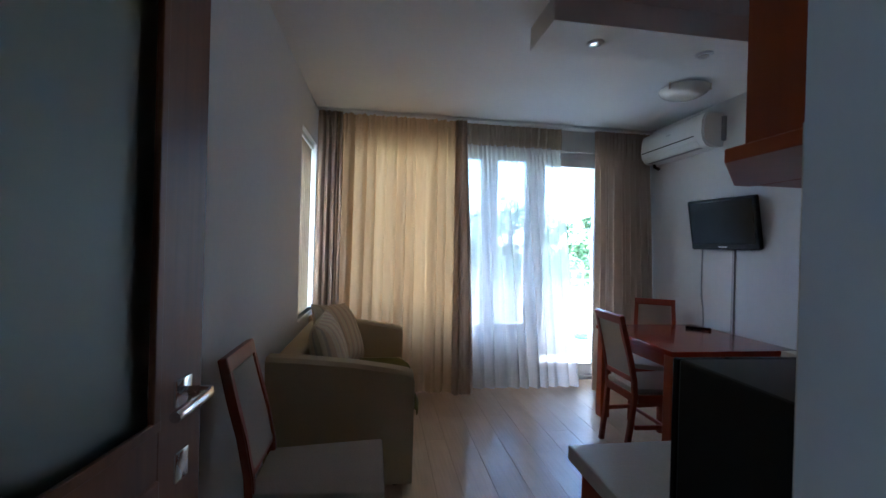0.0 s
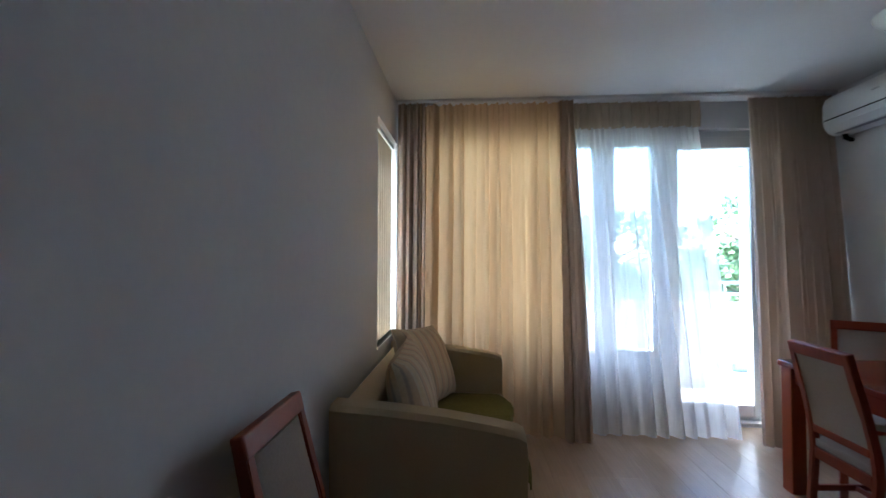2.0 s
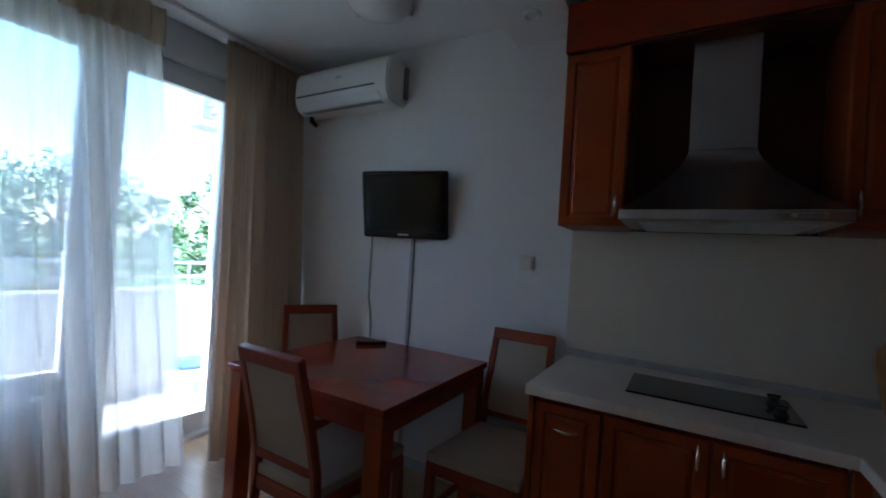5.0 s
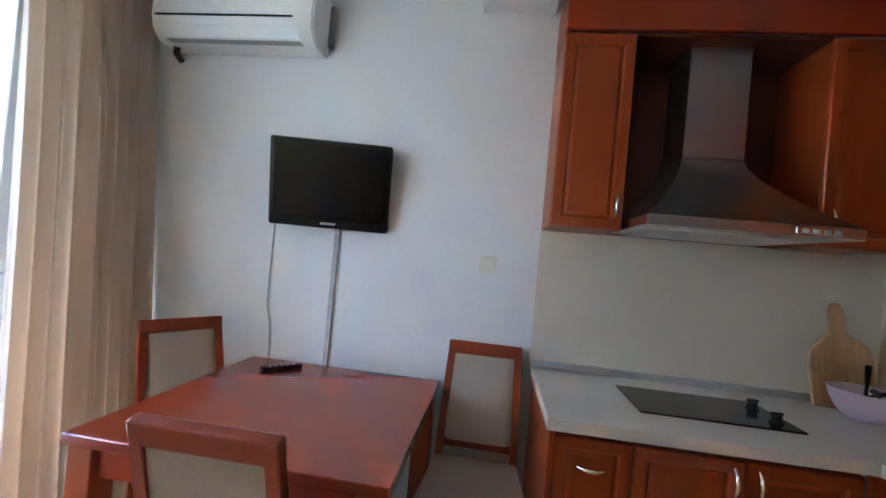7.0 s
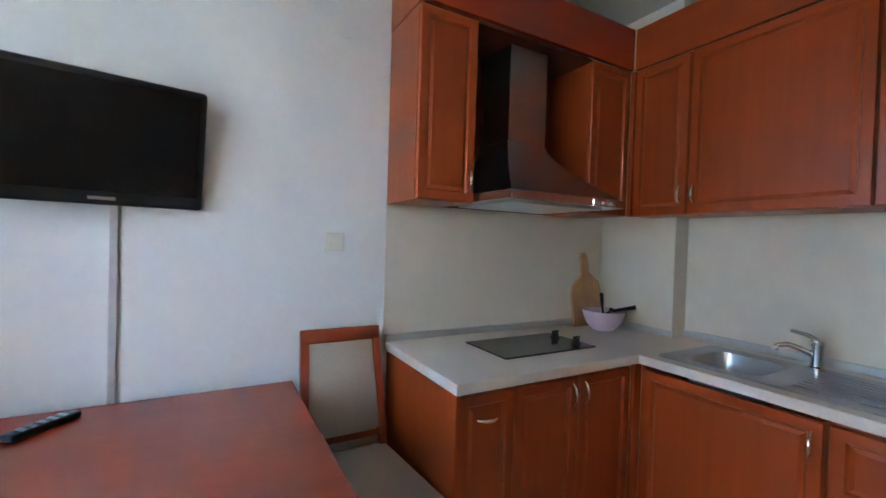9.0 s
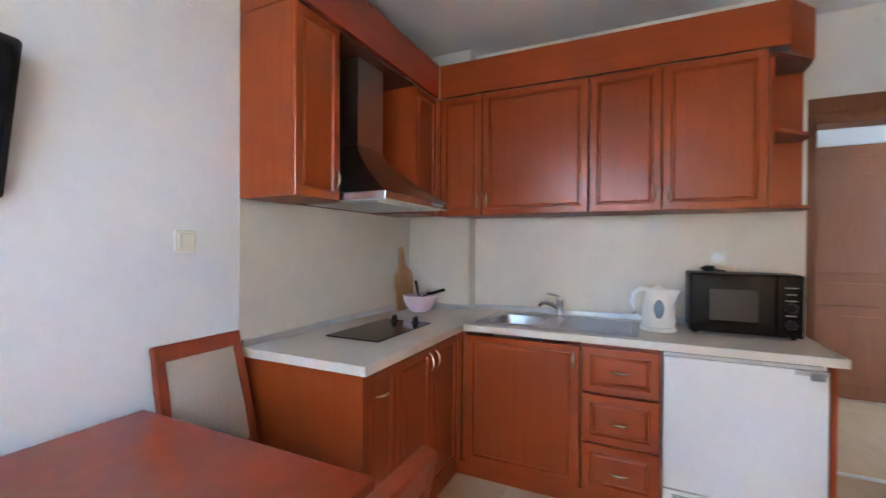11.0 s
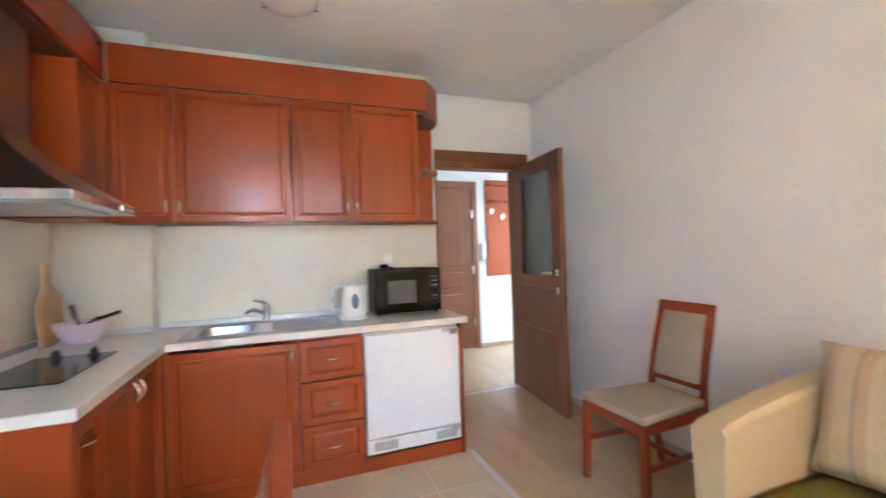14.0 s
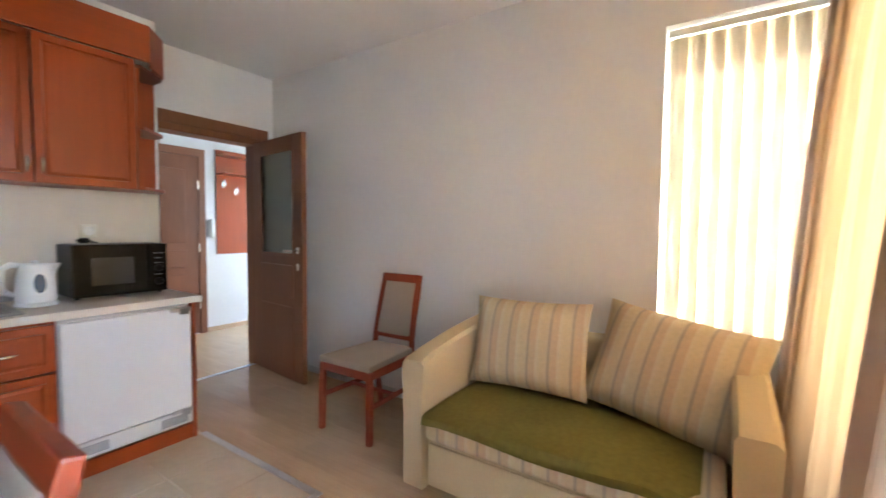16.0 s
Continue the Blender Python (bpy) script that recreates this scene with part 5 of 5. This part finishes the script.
# ---------------------------------------------------------------- floor pieces, last
SX, SY = 1.11, 1.935     # where the tiled kitchen floor meets the laminate


def floor_trims():
    structure("trim_floor", boxes((SX - 0.018, 0.895, -0.002, SX + 0.018, SY, 0.004), (SX - 0.018, SY, -0.002, XE - 0.012, SY + 0.036, 0.004), bevel=0.0015), GREY_TRIM, "grey metal strip between tiles and laminate", "floor trim")
    structure("trim_threshold", boxes((DX0 + 0.02, -0.075, -0.002, DX1 - 0.02, -0.035, 0.004), bevel=0.0015), GREY_TRIM, "metal threshold strip in the doorway", "floor trim")


floor_trims()


def piece(name, me, x, y):
    ob = new(name, me)
    ob.parent = floor
    ob.location = (x, y, 0)


def block(name, w, d, material, bev=0.0012):
    bm = boxes((0, 0, -0.011, w, d, 0.0))
    top = [e for e in bm.edges if all(v.co.z > -0.001 for v in e.verts)]
    bmesh.ops.bevel(bm, geom=top, offset=bev, segments=1, affect='EDGES')
    me = bpy.data.meshes.new(name)
    bm.to_mesh(me)
    bm.free()
    me.materials.append(material)
    return me


TS = 0.345
cache = {}


def cut(name, x0, x1, y0, y1, material, gap):
    if x1 - x0 < 0.01 or y1 - y0 < 0.01:
        return
    key = (name, round(x1 - x0, 3), round(y1 - y0, 3))
    if key not in cache:
        cache[key] = block(name, x1 - x0 - gap, y1 - y0 - gap, material, 0.0015 if name == "tile" else 0.0008)
    piece(name, cache[key], x0 + gap / 2, y0 + gap / 2)


x = SX
while x < XE:
    y = SY
    while y > YK:
        cut("tile", x, min(x + TS, XE), max(y - TS, YK), y, TILE, 0.0025)
        y -= TS
    x += TS
PW, PL = 0.193, 1.28


def planks(ax, bx, ay, by, shift):
    rnd = random.Random(shift)
    x = ax
    while x < bx - 0.005:
        x1 = min(x + PW, bx)
        y = ay - rnd.choice((0.0, 0.32, 0.64, 0.96))
        while y < by:
            cut("plank", x, x1, max(y, ay), min(y + PL, by), PLANK, 0.0008)
            y += PL
        x += PW


planks(0.0, SX, -0.055, YN, 1)
planks(SX, XE, SY, YN, 2)
planks(HX0 - 0.18, 1.9, HY0, -0.055, 3)
